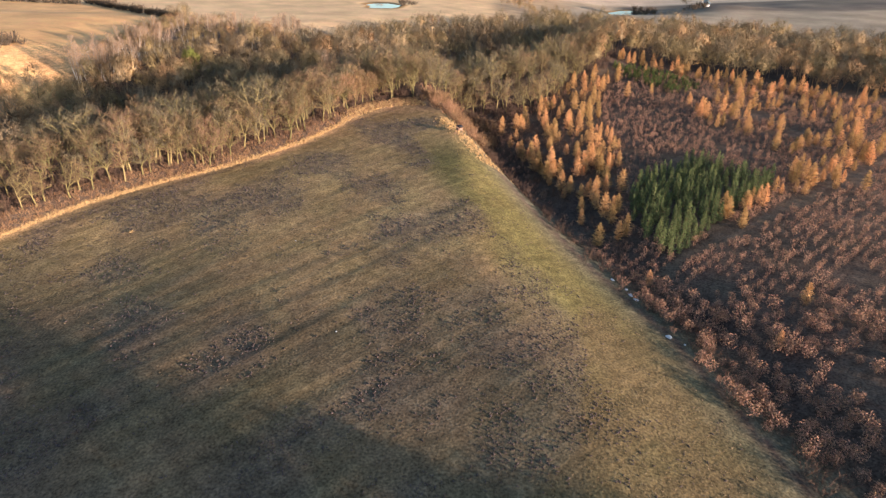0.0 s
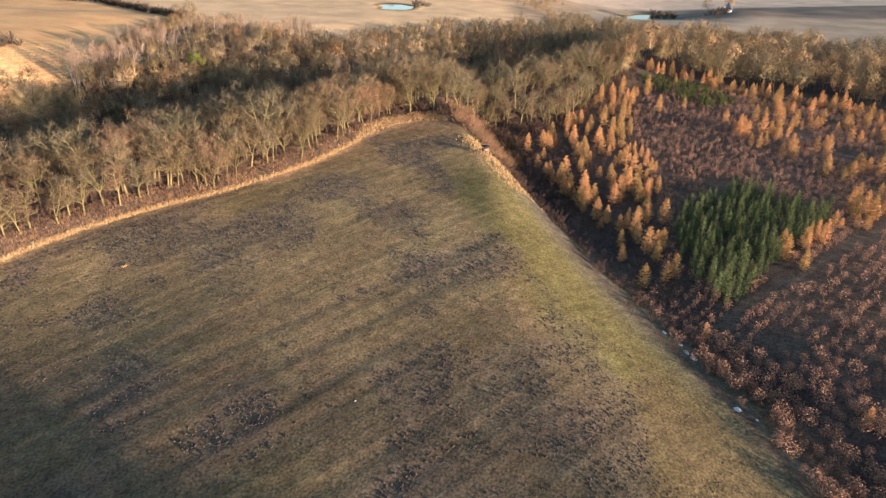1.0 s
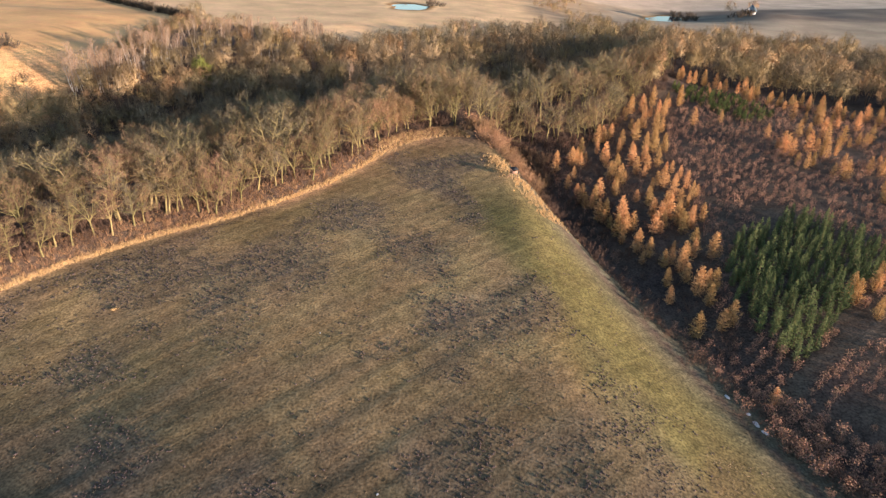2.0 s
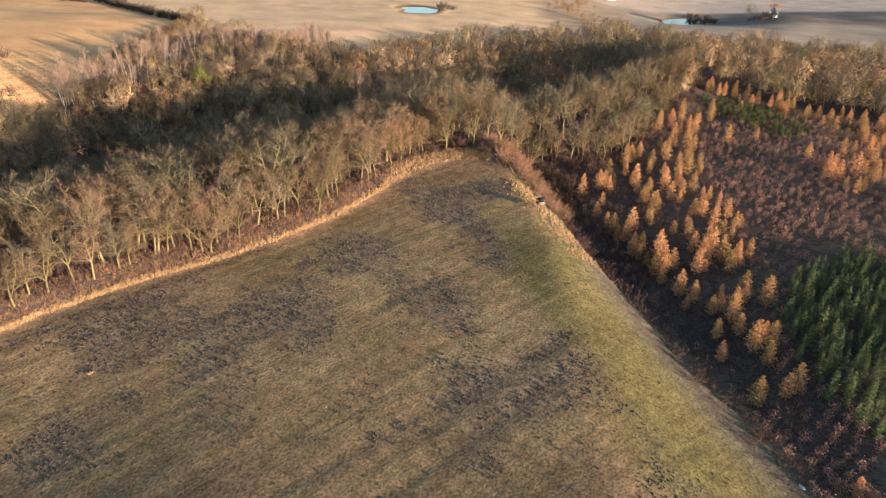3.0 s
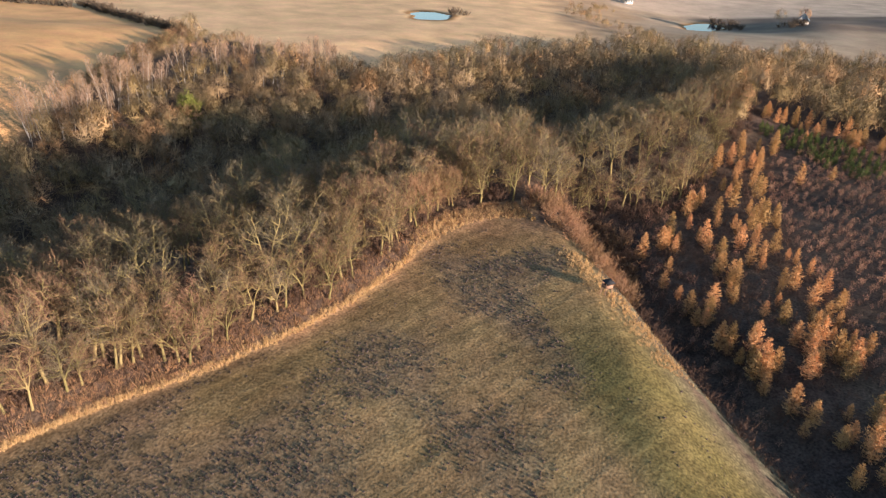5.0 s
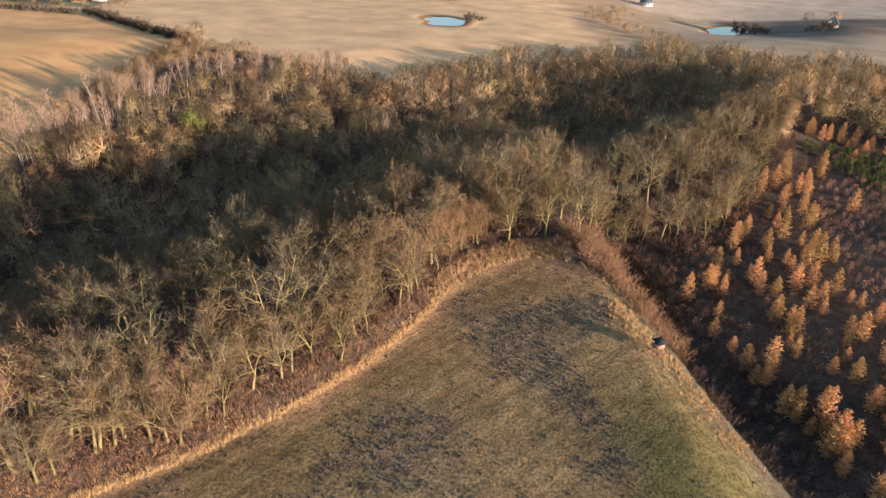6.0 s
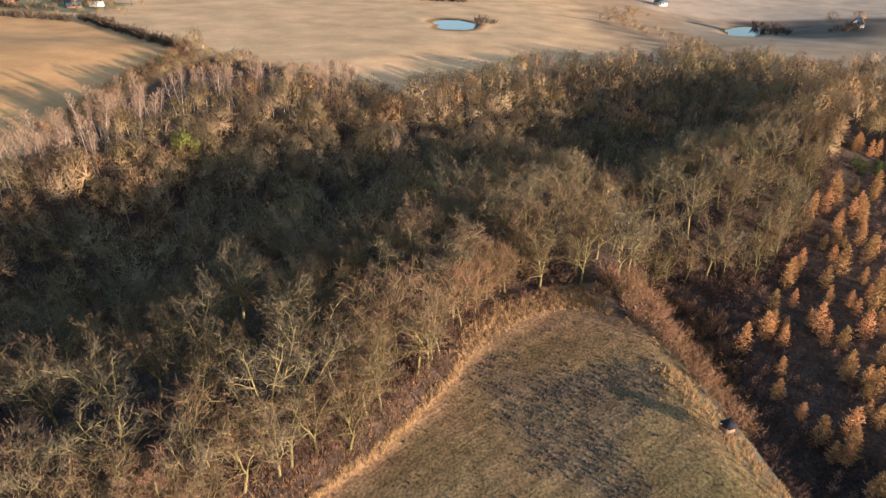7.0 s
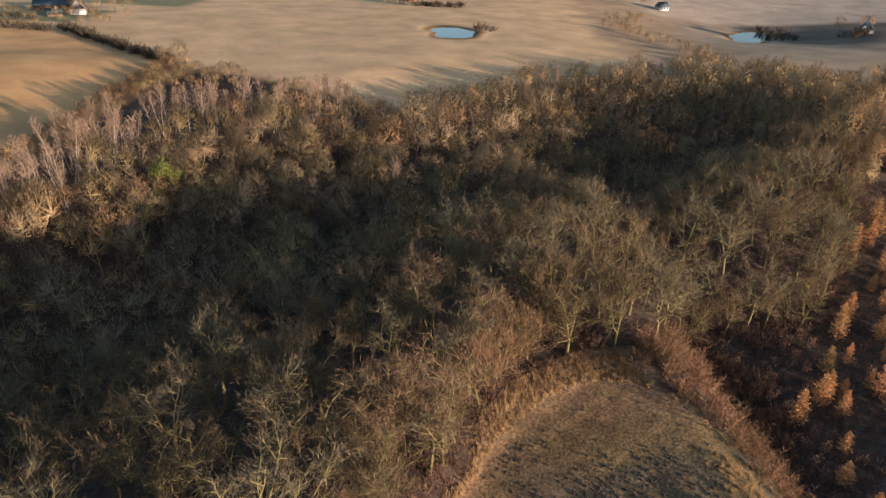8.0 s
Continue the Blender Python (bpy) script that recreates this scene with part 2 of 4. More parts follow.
# ---- the lie of the land ----
def sstep(a, b, v):
    v = min(1.0, max(0.0, (v - a) / (b - a)))
    return v * v * (3 - 2 * v)
def bump(x, y, cx, cy, rx, ry):
    return math.exp(-((x - cx) / rx) ** 2 - ((y - cy) / ry) ** 2)
def ramp(v, keys):
    if v <= keys[0][0]:
        return keys[0][1] + (v - keys[0][0]) * (keys[1][1] - keys[0][1]) / (keys[1][0] - keys[0][0])
    for (a, p), (b, q) in zip(keys, keys[1:]):
        if v <= b:
            return p + (q - p) * (v - a) / (b - a)
    return keys[-1][1]
LEFT = ((-130, 98), (-99, 132), (-89, 144), (-74, 157), (-58, 167), (-44, 180), (-36, 190), (-30, 201), (-23, 212), (-11, 219), (2, 214))
def left_y(x):
    """The field's far left margin."""
    return sum(ramp(x + d, LEFT) for d in (-4, 0, 4)) / 3
def edge_x(y):
    """The ditch along the field's right side."""
    return 41.6 - (0.36 if y > 98 else 0.2) * (min(y, 190) - 98) - 0.25 * min(50, max(0, y - 190))
def ground(x, y):
    u = -0.54 * x + 0.845 * y                       # across the wooded valley
    dr = x - edge_x(y)
    dl = (y - left_y(min(x, 0))) * 0.8
    field = -9.3 + 0.078 * (min(max(y, -60), 240) - 93) - 1.8 * sstep(-40, -75, x) * sstep(150, 110, y)
    field += (1.0 + 1.8 * sstep(-20, -50, x)) * sstep(-1.0, 7, dl) * sstep(10, -5, x)
    v = sstep(-10, -60, x)
    field -= (10.0 + 4.0 * v) * sstep(202 - 11 * v, 282 - 34 * v, u)
    floor = -14.8 + 0.022 * (y - 130) - 0.055 * max(0.0, min(x, 260) - 90) + 2.5 * bump(x, y, 95, 330, 70, 60)
    floor -= (2.4 + 2.4 * sstep(150, 190, y) * sstep(252, 228, y)) * math.exp(-((dr - 13) / 7.5) ** 2)
    k = sstep(95, 200, y)
    near = field + (floor - field) * sstep(-30 + 25 * k, 6 + 13 * k, dr)
    far = 1.7 - 0.058 * max(-420, min(320, x))
    far -= 13.0 * bump(x, y, 185, 680, 95, 110) + 3 * bump(x, y, 90, 520, 60, 160)
    far += 2.0 * math.sin(x / 83.0 + 1.0) * math.sin(y / 97.0) * sstep(450, 800, y)
    far += 7.0 * bump(x, y, 250, 625, 40, 50)
    s = sstep(-150, -40, x)
    w = sstep(215 + 40 * s, 345 + 85 * s, u)
    z = near + (far - near) * w
    z -= (5.0 - 3.0 * sstep(-105, -70, x) + 6.0 * sstep(-40, 10, x)) * math.exp(-((u - 269) / 35.0) ** 2) * sstep(95, 45, x)
    z += 7.0 * math.exp(-((y - 252 - x) / 24.0) ** 2) * sstep(-8, 18, x) * sstep(135, 90, x)   # the spur's wooded crest
    z += 3.5 * sstep(-150, -215, x) * sstep(235, 270, y) * sstep(440, 385, y)
    z -= 6.0 * bump(x, y, -145, 228, 35, 28)
    # an unseen hill added on the right to shade the wood behind the plantation
    z += 18.0 * bump(x, y, 285, 250, 45, 25)
    return z + 0.035 * max(-420, min(320, x))


PONDS = ((-46, 538, 15, 18, 0.25), (178, 668, 13, 42, -0.45))


def pond_form(x, y, pond):
    cx, cy, rx, ry, turn = pond
    c, s = math.cos(turn), math.sin(turn)
    dx, dy = x - cx, y - cy
    w = math.atan2(dy, dx)
    r = 1 + 0.16 * math.sin(2 * w + cx) + 0.10 * math.sin(3 * w + 1) + 0.05 * math.sin(5 * w)
    return math.hypot((c * dx + s * dy) / rx, (-s * dx + c * dy) / ry) / r


def land(x, y):
    z = ground(x, y)
    if y > 480:
        for p in PONDS:
            d = pond_form(x, y, p)
            if d < 1.6:
                level = ground(p[0], p[1])
                z = z + (level - z) * sstep(1.6, 1.05, d) - 1.2 * sstep(1.08, 0.8, d)
    return z


def field_part(x, y):
    """How deep inside the meadow a place lies: metres from its left and its right margin."""
    return (left_y(min(x, 2)) - y) * 0.8, edge_x(y) + 2 - x


def zone(x, y):
    """The colour of the soil or turf."""
    u = -0.54 * x + 0.845 * y
    dl, dr = field_part(x, y)
    meadow, green, dry = (0.272, 0.175, 0.078), (0.15, 0.118, 0.042), (0.15, 0.104, 0.046)
    mix = lambda a, b, t: tuple(p + (q - p) * t for p, q in zip(a, b))
    n1 = noise.noise((x * 0.03, y * 0.03, 3.0))
    n2 = noise.noise((x * 0.09, y * 0.09, 7.0))
    litter = mix((0.065, 0.045, 0.034), (0.105, 0.07, 0.048), 0.5 + n2)
    # litter lightens only past the larch belt, whose shade is kept in the colour
    if x - edge_x(y) > 14 and y < 310:
        litter = mix(litter, (0.115, 0.077, 0.05), 0.8 * sstep(26, 40, x - edge_x(y)))
    c = litter
    if u > 300 or y > 330:
        far = (0.68, 0.435, 0.22)
        if x < -140 and y - 412 < (-163 - x) * 0.83:
            far = (0.66, 0.365, 0.15)
        far = mix(far, mix((0.36, 0.26, 0.16), (0.44, 0.32, 0.20), 0.5 + n1), sstep(35, 75, x + 14 * n1))
        vale = sstep(30, 55, x + 20 * n1) * sstep(135, 100, x + 20 * n1) * sstep(480, 520, y)
        far = mix(far, mix((0.34, 0.22, 0.12), (0.46, 0.30, 0.16), 0.5 + n2), 0.7 * vale)
        far = mix(far, mix((0.15, 0.11, 0.08), (0.24, 0.17, 0.11), 0.5 + n1), sstep(185, 205, x + 0.1 * (y - 590) + 10 * n1) * sstep(575, 600, y + 12 * n1) * sstep(735, 715, y))
        far = mix(far, (0.54, 0.40, 0.27), sstep(715, 735, y) * sstep(90, 130, x))
        if x < -235 and y > 590:
            far = (0.27, 0.245, 0.12)
        if -330 < x < -255 and 505 < y < 560:
            far = (0.27, 0.245, 0.12)
        back = ramp(x, ((-150, 406), (-115, 390), (-88, 377), (-69, 370), (-40, 378), (-19, 413), (32, 443), (86, 456), (147, 452), (200, 434), (260, 400), (400, 350)))
        w = sstep(-1, 9, y - back + 5 * n1)
        if x < -141:
            w = max(w, sstep(0, 6, -x - 148 + 4 * n1))
        c = mix(litter, far, w)
        for p in PONDS:
            d = pond_form(x, y, p)
            if d < 1.5:
                c = mix(c, (0.33, 0.18, 0.07), sstep(1.45, 1.15, d))
    elif x < -143 and u > 290:
        c = mix(litter, (0.66, 0.365, 0.15), sstep(0, 6, -x - 148 + 4 * n1))
    if x < -3 and u < 260:
        top = 0.8 + 4.4 * sstep(-32, -25, x)
        c = mix(c, (0.37, 0.235, 0.12), (0.45 + 0.4 * sstep(-0.2, 0.3, n2)) * sstep(-top - 0.8, -top, dl) * sstep(0.6, 0.0, dl) * sstep(-2, 1, dr))
    m = sstep(-0.5, 0.8, dl) * sstep(-2, 2, dr)
    if m > 0:
        g = sstep(26, 16, dr + 5 * n1) * sstep(75, 110, y) * sstep(200, 165, y) + 0.3 * sstep(0.0, 0.4, n1)
        d1 = noise.noise((x * 0.065, y * 0.05, 1.0))
        dk = d1 * 0.9 + n2 * 0.3 + 0.55 * bump(x, y, 9, 82, 9, 26) + 0.9 * bump(x, y, -5.5, 199.5, 9, 6.5) + 0.35 * bump(x, y, -70, 143, 26, 14) - 0.4 * sstep(24, 14, dr)
        # near turf darkens: darker growth, plus furrow self-shade put into the colour
        near_dark = sstep(118, 82, y + 0.25 * x + 14 * n1 + 6 * n2)
        f = mix(meadow, (0.115, 0.081, 0.046), 0.85 * near_dark)
        f = mix(mix(f, green, min(1.0, g)), (0.11, 0.08, 0.062), 0.36 * sstep(-0.1, 0.3, dk))
        f = mix(f, dry, sstep(-0.6, 0.6, x - 20.5 - (y - 60) * 0.187 + n2) * sstep(112, 90, y + 8 * n1))
        f = mix(f, (0.25, 0.15, 0.066), 0.75 * sstep(175, 203, y) * sstep(0.3, 0.0, dk))
        f = mix(f, (0.34, 0.20, 0.10), 0.7 * sstep(6, 0, dl) * sstep(-60, -45, x))
        # grey-green edge along the ditch, its shade painted into the turf colour
        f = mix(f, (0.125, 0.103, 0.056), sstep(8, 0, dr))
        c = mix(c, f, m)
    if u < 200 and -2 > dr > -60 and y < 260:
        c = mix((0.115, 0.098, 0.06), litter, sstep(-5, -11, dr + 3 * n2))
    if abs((y - 119) - (x - 46) * 0.78 + 3 * n1) < 2.0 and 44 < x < 260 and y > 100:
        c = mix((0.12, 0.085, 0.055), c, 0.25)
    return c


def axis(keys):
    out = []
    for (a, b, step) in keys:
        k = max(1, round((b - a) / step))
        out += [a + (b - a) * i / k for i in range(k)]
    return out + [keys[-1][1]]


xs = axis([(-4500, -900, 300), (-900, -420, 40), (-420, -200, 9), (-200, -115, 4), (-115, 52, 1.3), (52, 110, 2.5), (110, 260, 5), (260, 420, 10), (420, 900, 40), (900, 4500, 300)])
ys = axis([(-1500, -150, 150), (-150, 30, 12), (30, 228, 1.3), (228, 330, 3), (330, 600, 4), (600, 800, 7), (800, 1300, 30), (1300, 4900, 300)])
nx, ny = len(xs), len(ys)
sheet = []
for y in ys:
    for x in xs:
        z = land(x, y)
        if -115 < x < 60 and 30 < y < 228:
            z += (0.17 + 0.11 * sstep(0, -30, x) * sstep(150, 110, y)) * noise.noise(((0.74 * x + 0.67 * y) * 0.02, (-0.67 * x + 0.74 * y) * 0.34, 0.0)) * sstep(6, 16, field_part(x, y)[1]) * (0.7 + noise.noise((x * 0.02, y * 0.02, 8.0))) + 0.07 * noise.noise((x * 0.5, y * 0.5, 5.0))
        sheet.append((x, y, z))
grid = np.arange(nx * ny).reshape(ny, nx)
quads = np.stack([grid[:-1, :-1], grid[:-1, 1:], grid[1:, 1:], grid[1:, :-1]], -1).reshape(-1, 4)
tilled = [1 if sheet[q[0]][1] > 300 and (sheet[q[0]][1] > 440 or sheet[q[0]][0] < -40) else 0 for q in quads]
ground_mesh = mesh_of("ground", sheet, quads, [SOIL, TILTH], tilled, smooth=True)
layer = ground_mesh.color_attributes.new("zone", "FLOAT_COLOR", "POINT")
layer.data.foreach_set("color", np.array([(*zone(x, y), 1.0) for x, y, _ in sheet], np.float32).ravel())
tagged(new("ground", ground_mesh), "rolling late-autumn farmland of brown turf, tan ploughed fields and leaf litter", "ground", kind="structure")


def pond_mesh(pond):
    ring = []
    for i in range(64):
        w = 2 * math.pi * i / 64
        r = 1.0
        for _ in range(30):
            x, y = pond[0] + r * math.cos(w), pond[1] + r * math.sin(w)
            if pond_form(x, y, pond) > 1.0:
                break
            r += 1.5
        ring.append((x - pond[0], y - pond[1], 0.0))
    verts = [(0, 0, 0)] + ring
    return mesh_of("pond", verts, [(0, 1 + i, 1 + (i + 1) % 64) for i in range(64)], [WATER])


for p in PONDS:
    ob = new("pond", pond_mesh(p))
    ob.location = (p[0], p[1], ground(p[0], p[1]) - 0.35)
    tagged(ob, "still farm pond reflecting the pale blue sky, set in a tan field", "pond", kind="structure")


# ---- kinds of tree ----
def bent(start, way, length, steps, rise, rng, wobble=0.12):
    """Points of a limb that bends upwards as it grows."""
    pts, p, d = [Vector(start)], Vector(start), Vector(way).normalized()
    for _ in range(steps):
        d = (d + Vector((rng.gauss(0, wobble), rng.gauss(0, wobble), rise + rng.gauss(0, wobble * 0.5)))).normalized()
        p = p + d * (length / steps)
        pts.append(p.copy())
    return pts


def oak_meshes(rng, height, radius, low, limbs, clusters, per, width=0.055, lean=0.0, bole=0.018, short=0.14, long=0.32, puff=0.11, inner=0.62, uneven=0.45):
    """Bare broadleaved tree: a bole with bending limbs, and a rounded, lumpy crown of branches and fine twigs."""
    wood, crown = Pile(), Pile()
    trunk = bent((0, 0, -0.4), (lean, rng.gauss(0, 0.06), 1), height * 0.62, 5, 0.12, rng, 0.1)
    r0 = height * bole
    tube(wood, trunk, [r0 * (1.3, 1.0, 0.82, 0.62, 0.42, 0.2)[i] for i in range(6)], 6)
    top = trunk[-1]
    centre = Vector((top.x * 0.7, top.y * 0.7, height * (1 + low) / 2))
    size = Vector((radius, radius, height * (1 - low) / 2))
    tips = []
    for k in range(limbs):
        t = rng.uniform(0.22, 0.97)
        i = min(4, int(t * 5))
        p = trunk[i].lerp(trunk[i + 1], t * 5 - i)
        w = 2.4 * k + rng.uniform(-0.4, 0.4)
        d = Vector((math.cos(w), math.sin(w), rng.uniform(-0.6, 0.8))).normalized() * 0.7
        goal = centre + Vector((d.x * size.x, d.y * size.y, d.z * size.z))
        mid = p.lerp(goal, 0.5) + Vector((rng.gauss(0, 0.3), rng.gauss(0, 0.3), rng.uniform(-0.6, 0.3)))
        r = r0 * rng.uniform(0.3, 0.45)
        tube(wood, [p, mid, goal], [r, r * 0.7, r * 0.25], 4)
        tips += [mid.lerp(goal, 0.5), goal]
    tips.append(top)
    root = centre - Vector((0, 0, size.z * 0.8))
    feet, ways, wide = [], [], []
    lump = Vector((rng.random() * 50, 0, 0))
    for _ in range(clusters):
        while True:
            d = Vector((rng.gauss(0, 1), rng.gauss(0, 1), rng.gauss(0.25, 1))).normalized()
            if d.z > -0.75:
                break
        far = rng.uniform(inner, 0.95) * (1 + uneven * noise.noise(d * 1.7 + lump))
        c = centre + Vector((d.x * size.x, d.y * size.y, d.z * size.z)) * far
        axis_way = (c - root).normalized()
        near = min(tips, key=lambda q: (q - c).length * (2.2 - (c - q).normalized().dot(axis_way)))
        way = c - near
        spikes(wood, [tuple(near)], [tuple(way * 1.15)], [min(0.16, max(width * 2.2, 0.09))], width > 0.1)
        out = axis_way
        for _ in range(per):
            f = near + way * rng.uniform(0.45, 1.1) + Vector((rng.gauss(0, 1), rng.gauss(0, 1), rng.gauss(0, 1))) * radius * puff
            e = (out * 0.8 + Vector((rng.gauss(0, 0.55), rng.gauss(0, 0.55), rng.gauss(0.1, 0.45)))).normalized()
            feet.append(tuple(f)), ways.append(tuple(e * radius * rng.uniform(short, long))), wide.append(width * rng.uniform(0.7, 1.2))
    spikes(crown, feet, ways, wide, True)
    return wood, crown


def stemmed_meshes(rng, height, radius, stems, limbs, low=0.15, width=0.05):
    """A bare oak of the wood: a short bole that forks into rising stems, each with bending limbs, branches and fine twigs."""
    wood, crown = Pile(), Pile()
    r0 = height * 0.0165
    bole = bent((0, 0, -0.4), (rng.gauss(0, 0.1), rng.gauss(0, 0.1), 1), height * rng.uniform(low, low + 0.14) + 0.4, 2, 0.1, rng, 0.06)
    tube(wood, bole, [r0 * 1.4, r0 * 1.05, r0 * 0.9], 6)
    feet, ways, wide = [], [], []
    b_feet, b_ways, b_wide = [], [], []
    turn = rng.uniform(0, 6.283)
    for k in range(stems):
        w = turn + 6.283 * k / stems + rng.uniform(-0.5, 0.5)
        out = rng.uniform(0.25, 0.6) if k else rng.uniform(0.0, 0.2)
        rs = r0 * rng.uniform(0.52, 0.75)
        stem = bent(bole[-1], (math.cos(w) * out, math.sin(w) * out, 1), height * rng.uniform(0.52, 0.66), 5, 0.04, rng, 0.13)
        tube(wood, stem, [rs, rs * 0.86, rs * 0.7, rs * 0.54, rs * 0.36, rs * 0.14], 5)
        for j in range(limbs):
            t = min(0.99, 0.06 + 0.93 * (j + rng.random()) / limbs)
            i = min(4, int(t * 5))
            p = stem[i].lerp(stem[i + 1], t * 5 - i)
            v = w + rng.uniform(-1.7, 1.7) if k else rng.uniform(0, 6.283)
            d = Vector((math.cos(v), math.sin(v), rng.uniform(0.0, 0.5) + 0.6 * t))
            limb = bent(p, d, radius * rng.uniform(0.5, 0.85) * (1.15 - 0.45 * t), 3, 0.06, rng, 0.2)
            rl = rs * (0.8 - 0.38 * t)
            tube(wood, limb, [rl, rl * 0.75, rl * 0.5, rl * 0.2], 4)
            for b in range(5):
                q = limb[1 + b % 3].lerp(limb[b % 3], rng.random() * 0.8) if b < 4 else limb[3]
                e = ((limb[3] - limb[0]).normalized() * 0.55 + Vector((rng.gauss(0, 0.55), rng.gauss(0, 0.55), rng.gauss(0.25, 0.4)))).normalized()
                size = radius * rng.uniform(0.26, 0.46)
                b_feet.append(tuple(q)), b_ways.append(tuple(e * size)), b_wide.append(0.13)
                for _ in range(19):
                    foot = q + e * size * rng.uniform(0.15, 1.0) + Vector((rng.gauss(0, 1), rng.gauss(0, 1), rng.gauss(0, 1))) * 0.3
                    way = (e * 0.8 + Vector((rng.gauss(0, 0.55), rng.gauss(0, 0.55), rng.gauss(0.15, 0.45)))).normalized()
                    feet.append(tuple(foot)), ways.append(tuple(way * rng.uniform(0.55, 1.25))), wide.append(width * rng.uniform(0.7, 1.25))
    spikes(wood, b_feet, b_ways, b_wide)
    spikes(crown, feet, ways, wide, True)
    return wood, crown


def birch_meshes(rng, height):
    """A slender birch: one thin leaning trunk and a narrow crown of steeply rising branches and hanging twigs."""
    wood, crown = Pile(), Pile()
    trunk = bent((0, 0, -0.4), (rng.gauss(0, 0.12), rng.gauss(0, 0.12), 1), height, 6, 0.05, rng, 0.05)
    tube(wood, trunk, [height * 0.0095 * k for k in (1.25, 1.0, 0.85, 0.68, 0.5, 0.32, 0.1)], 5)
    feet, ways, wide = [], [], []
    for k in range(30):
        t = 0.36 + 0.62 * (k + rng.random()) / 30
        i = min(5, int(t * 6))
        p = trunk[i].lerp(trunk[i + 1], t * 6 - i)
        w = 2.4 * k + rng.uniform(-0.5, 0.5)
        size = height * (0.07 + 0.13 * math.sin(3.1 * min(1.0, (t - 0.3) * 1.35)))
        d = Vector((math.cos(w) * 0.55, math.sin(w) * 0.55, rng.uniform(0.7, 1.2))).normalized()
        feet.append(tuple(p)), ways.append(tuple(d * size)), wide.append(0.09)
        for _ in range(15):
            f = p + d * size * rng.uniform(0.3, 1.0)
            e = d * 0.5 + Vector((rng.gauss(0, 0.45), rng.gauss(0, 0.45), rng.gauss(0.1, 0.5)))
            feet.append(tuple(f)), ways.append(tuple(e.normalized() * rng.uniform(0.5, 1.2))), wide.append(0.07)
    spikes(crown, feet, ways, wide, True)
    return wood, crown


def conifer_meshes(rng, height, radius, tiers, per, width, rise):
    """A young conifer: a straight stem and tiers of sprays of needles."""
    wood, crown = Pile(), Pile()
    tube(wood, [(0, 0, -0.3), (0, 0, height * 0.5), (0, 0, height * 0.97)], [height * 0.016, height * 0.010, height * 0.002], 5)
    feet, ways, wide = [], [], []
    for k in range(tiers):
        t = 0.05 + 0.93 * (k + rng.random()) / tiers
        reach = radius * ((1 - t) ** 0.6) * (0.55 + 0.45 * min(1, t * 4)) + 0.06
        for j in range(per):
            w = 2 * math.pi * (j + rng.random()) / per + k
            r = reach * rng.uniform(0.55, 1.15)
            d = Vector((math.cos(w) * r, math.sin(w) * r, (rise - 0.3 + 0.6 * rng.random()) * r))
            f = Vector((0, 0, height * max(0.03, t + rng.uniform(-1.2, 0.6) / tiers)))
            feet.append(tuple(f)), ways.append(tuple(d)), wide.append(width * 0.5)
            for s in (0.25, 0.42, 0.58, 0.72, 0.85, 0.97):
                side = Vector((-math.sin(w), math.cos(w), 0)) * rng.uniform(-1, 1)
                e = (d.normalized() * 0.35 + side + Vector((rng.gauss(0, 0.3), rng.gauss(0, 0.3), rng.uniform(-0.5, 0.9)))) * (0.14 + 0.2 * reach)
                feet.append(tuple(f + d * s)), ways.append(tuple(e)), wide.append(width * 0.9)
    spikes(crown, feet, ways, wide, True)
    return wood, crown


def bush_pile(rng, height, spread, stems, twigs, width, reach=0.24):
    """A thicket of stems that fan out of one foot, with side twigs."""
    crown = Pile()
    feet, ways, wide = [], [], []
    for k in range(stems):
        w, r = rng.uniform(0, 6.283), spread * math.sqrt(rng.random())
        d = Vector((math.cos(w) * r, math.sin(w) * r, height * rng.uniform(0.6, 1.05)))
        f = Vector((math.cos(w) * r * 0.25, math.sin(w) * r * 0.25, -0.1))
        spikes(crown, [tuple(f)], [tuple(d)], [width * 1.0])
        for _ in range(twigs):
            e = (d.normalized() * 0.5 + Vector((rng.gauss(0, 0.6), rng.gauss(0, 0.6), rng.gauss(0.2, 0.4)))).normalized()
            feet.append(tuple(f + d * rng.uniform(0.3, 0.95))), ways.append(tuple(e * height * reach * rng.uniform(0.6, 1.4))), wide.append(width)
    spikes(crown, feet, ways, wide, True)
    return crown


def sapling_arrays(rng, height, spread, leaves):
    """A young broadleaved tree that keeps its withered leaves: thin stems in a loose, rounded mass of leaves."""
    p = Pile()
    spikes(p, [(0, 0, -0.1)] * 3, [(rng.gauss(0, spread * 0.4), rng.gauss(0, spread * 0.4), height * rng.uniform(0.7, 1.0)) for _ in range(3)], 0.05)
    feet, ways = [], []
    for _ in range(leaves):
        d = Vector((rng.gauss(0, 1), rng.gauss(0, 1), rng.gauss(0, 1))).normalized() * rng.uniform(0.35, 1.0)
        feet.append((d.x * spread, d.y * spread, height * (0.56 + 0.42 * d.z)))
        e = Vector((rng.gauss(0, 1), rng.gauss(0, 1), rng.gauss(0, 0.8))).normalized() * rng.uniform(0.16, 0.38)
        ways.append(tuple(e))
    spikes(p, feet, ways, 0.13, True)
    return p.arrays()


def tree_thing(name, piles, mats, label, category, group, trunk_label=""):
    root = new(name)
    part("trunk", piles[0].mesh(name + "_trunk", mats[0], smooth=True), root, trunk_label)
    part("crown", piles[1].mesh(name + "_crown", mats[1]), root)
    return tagged(root, label, category, group)


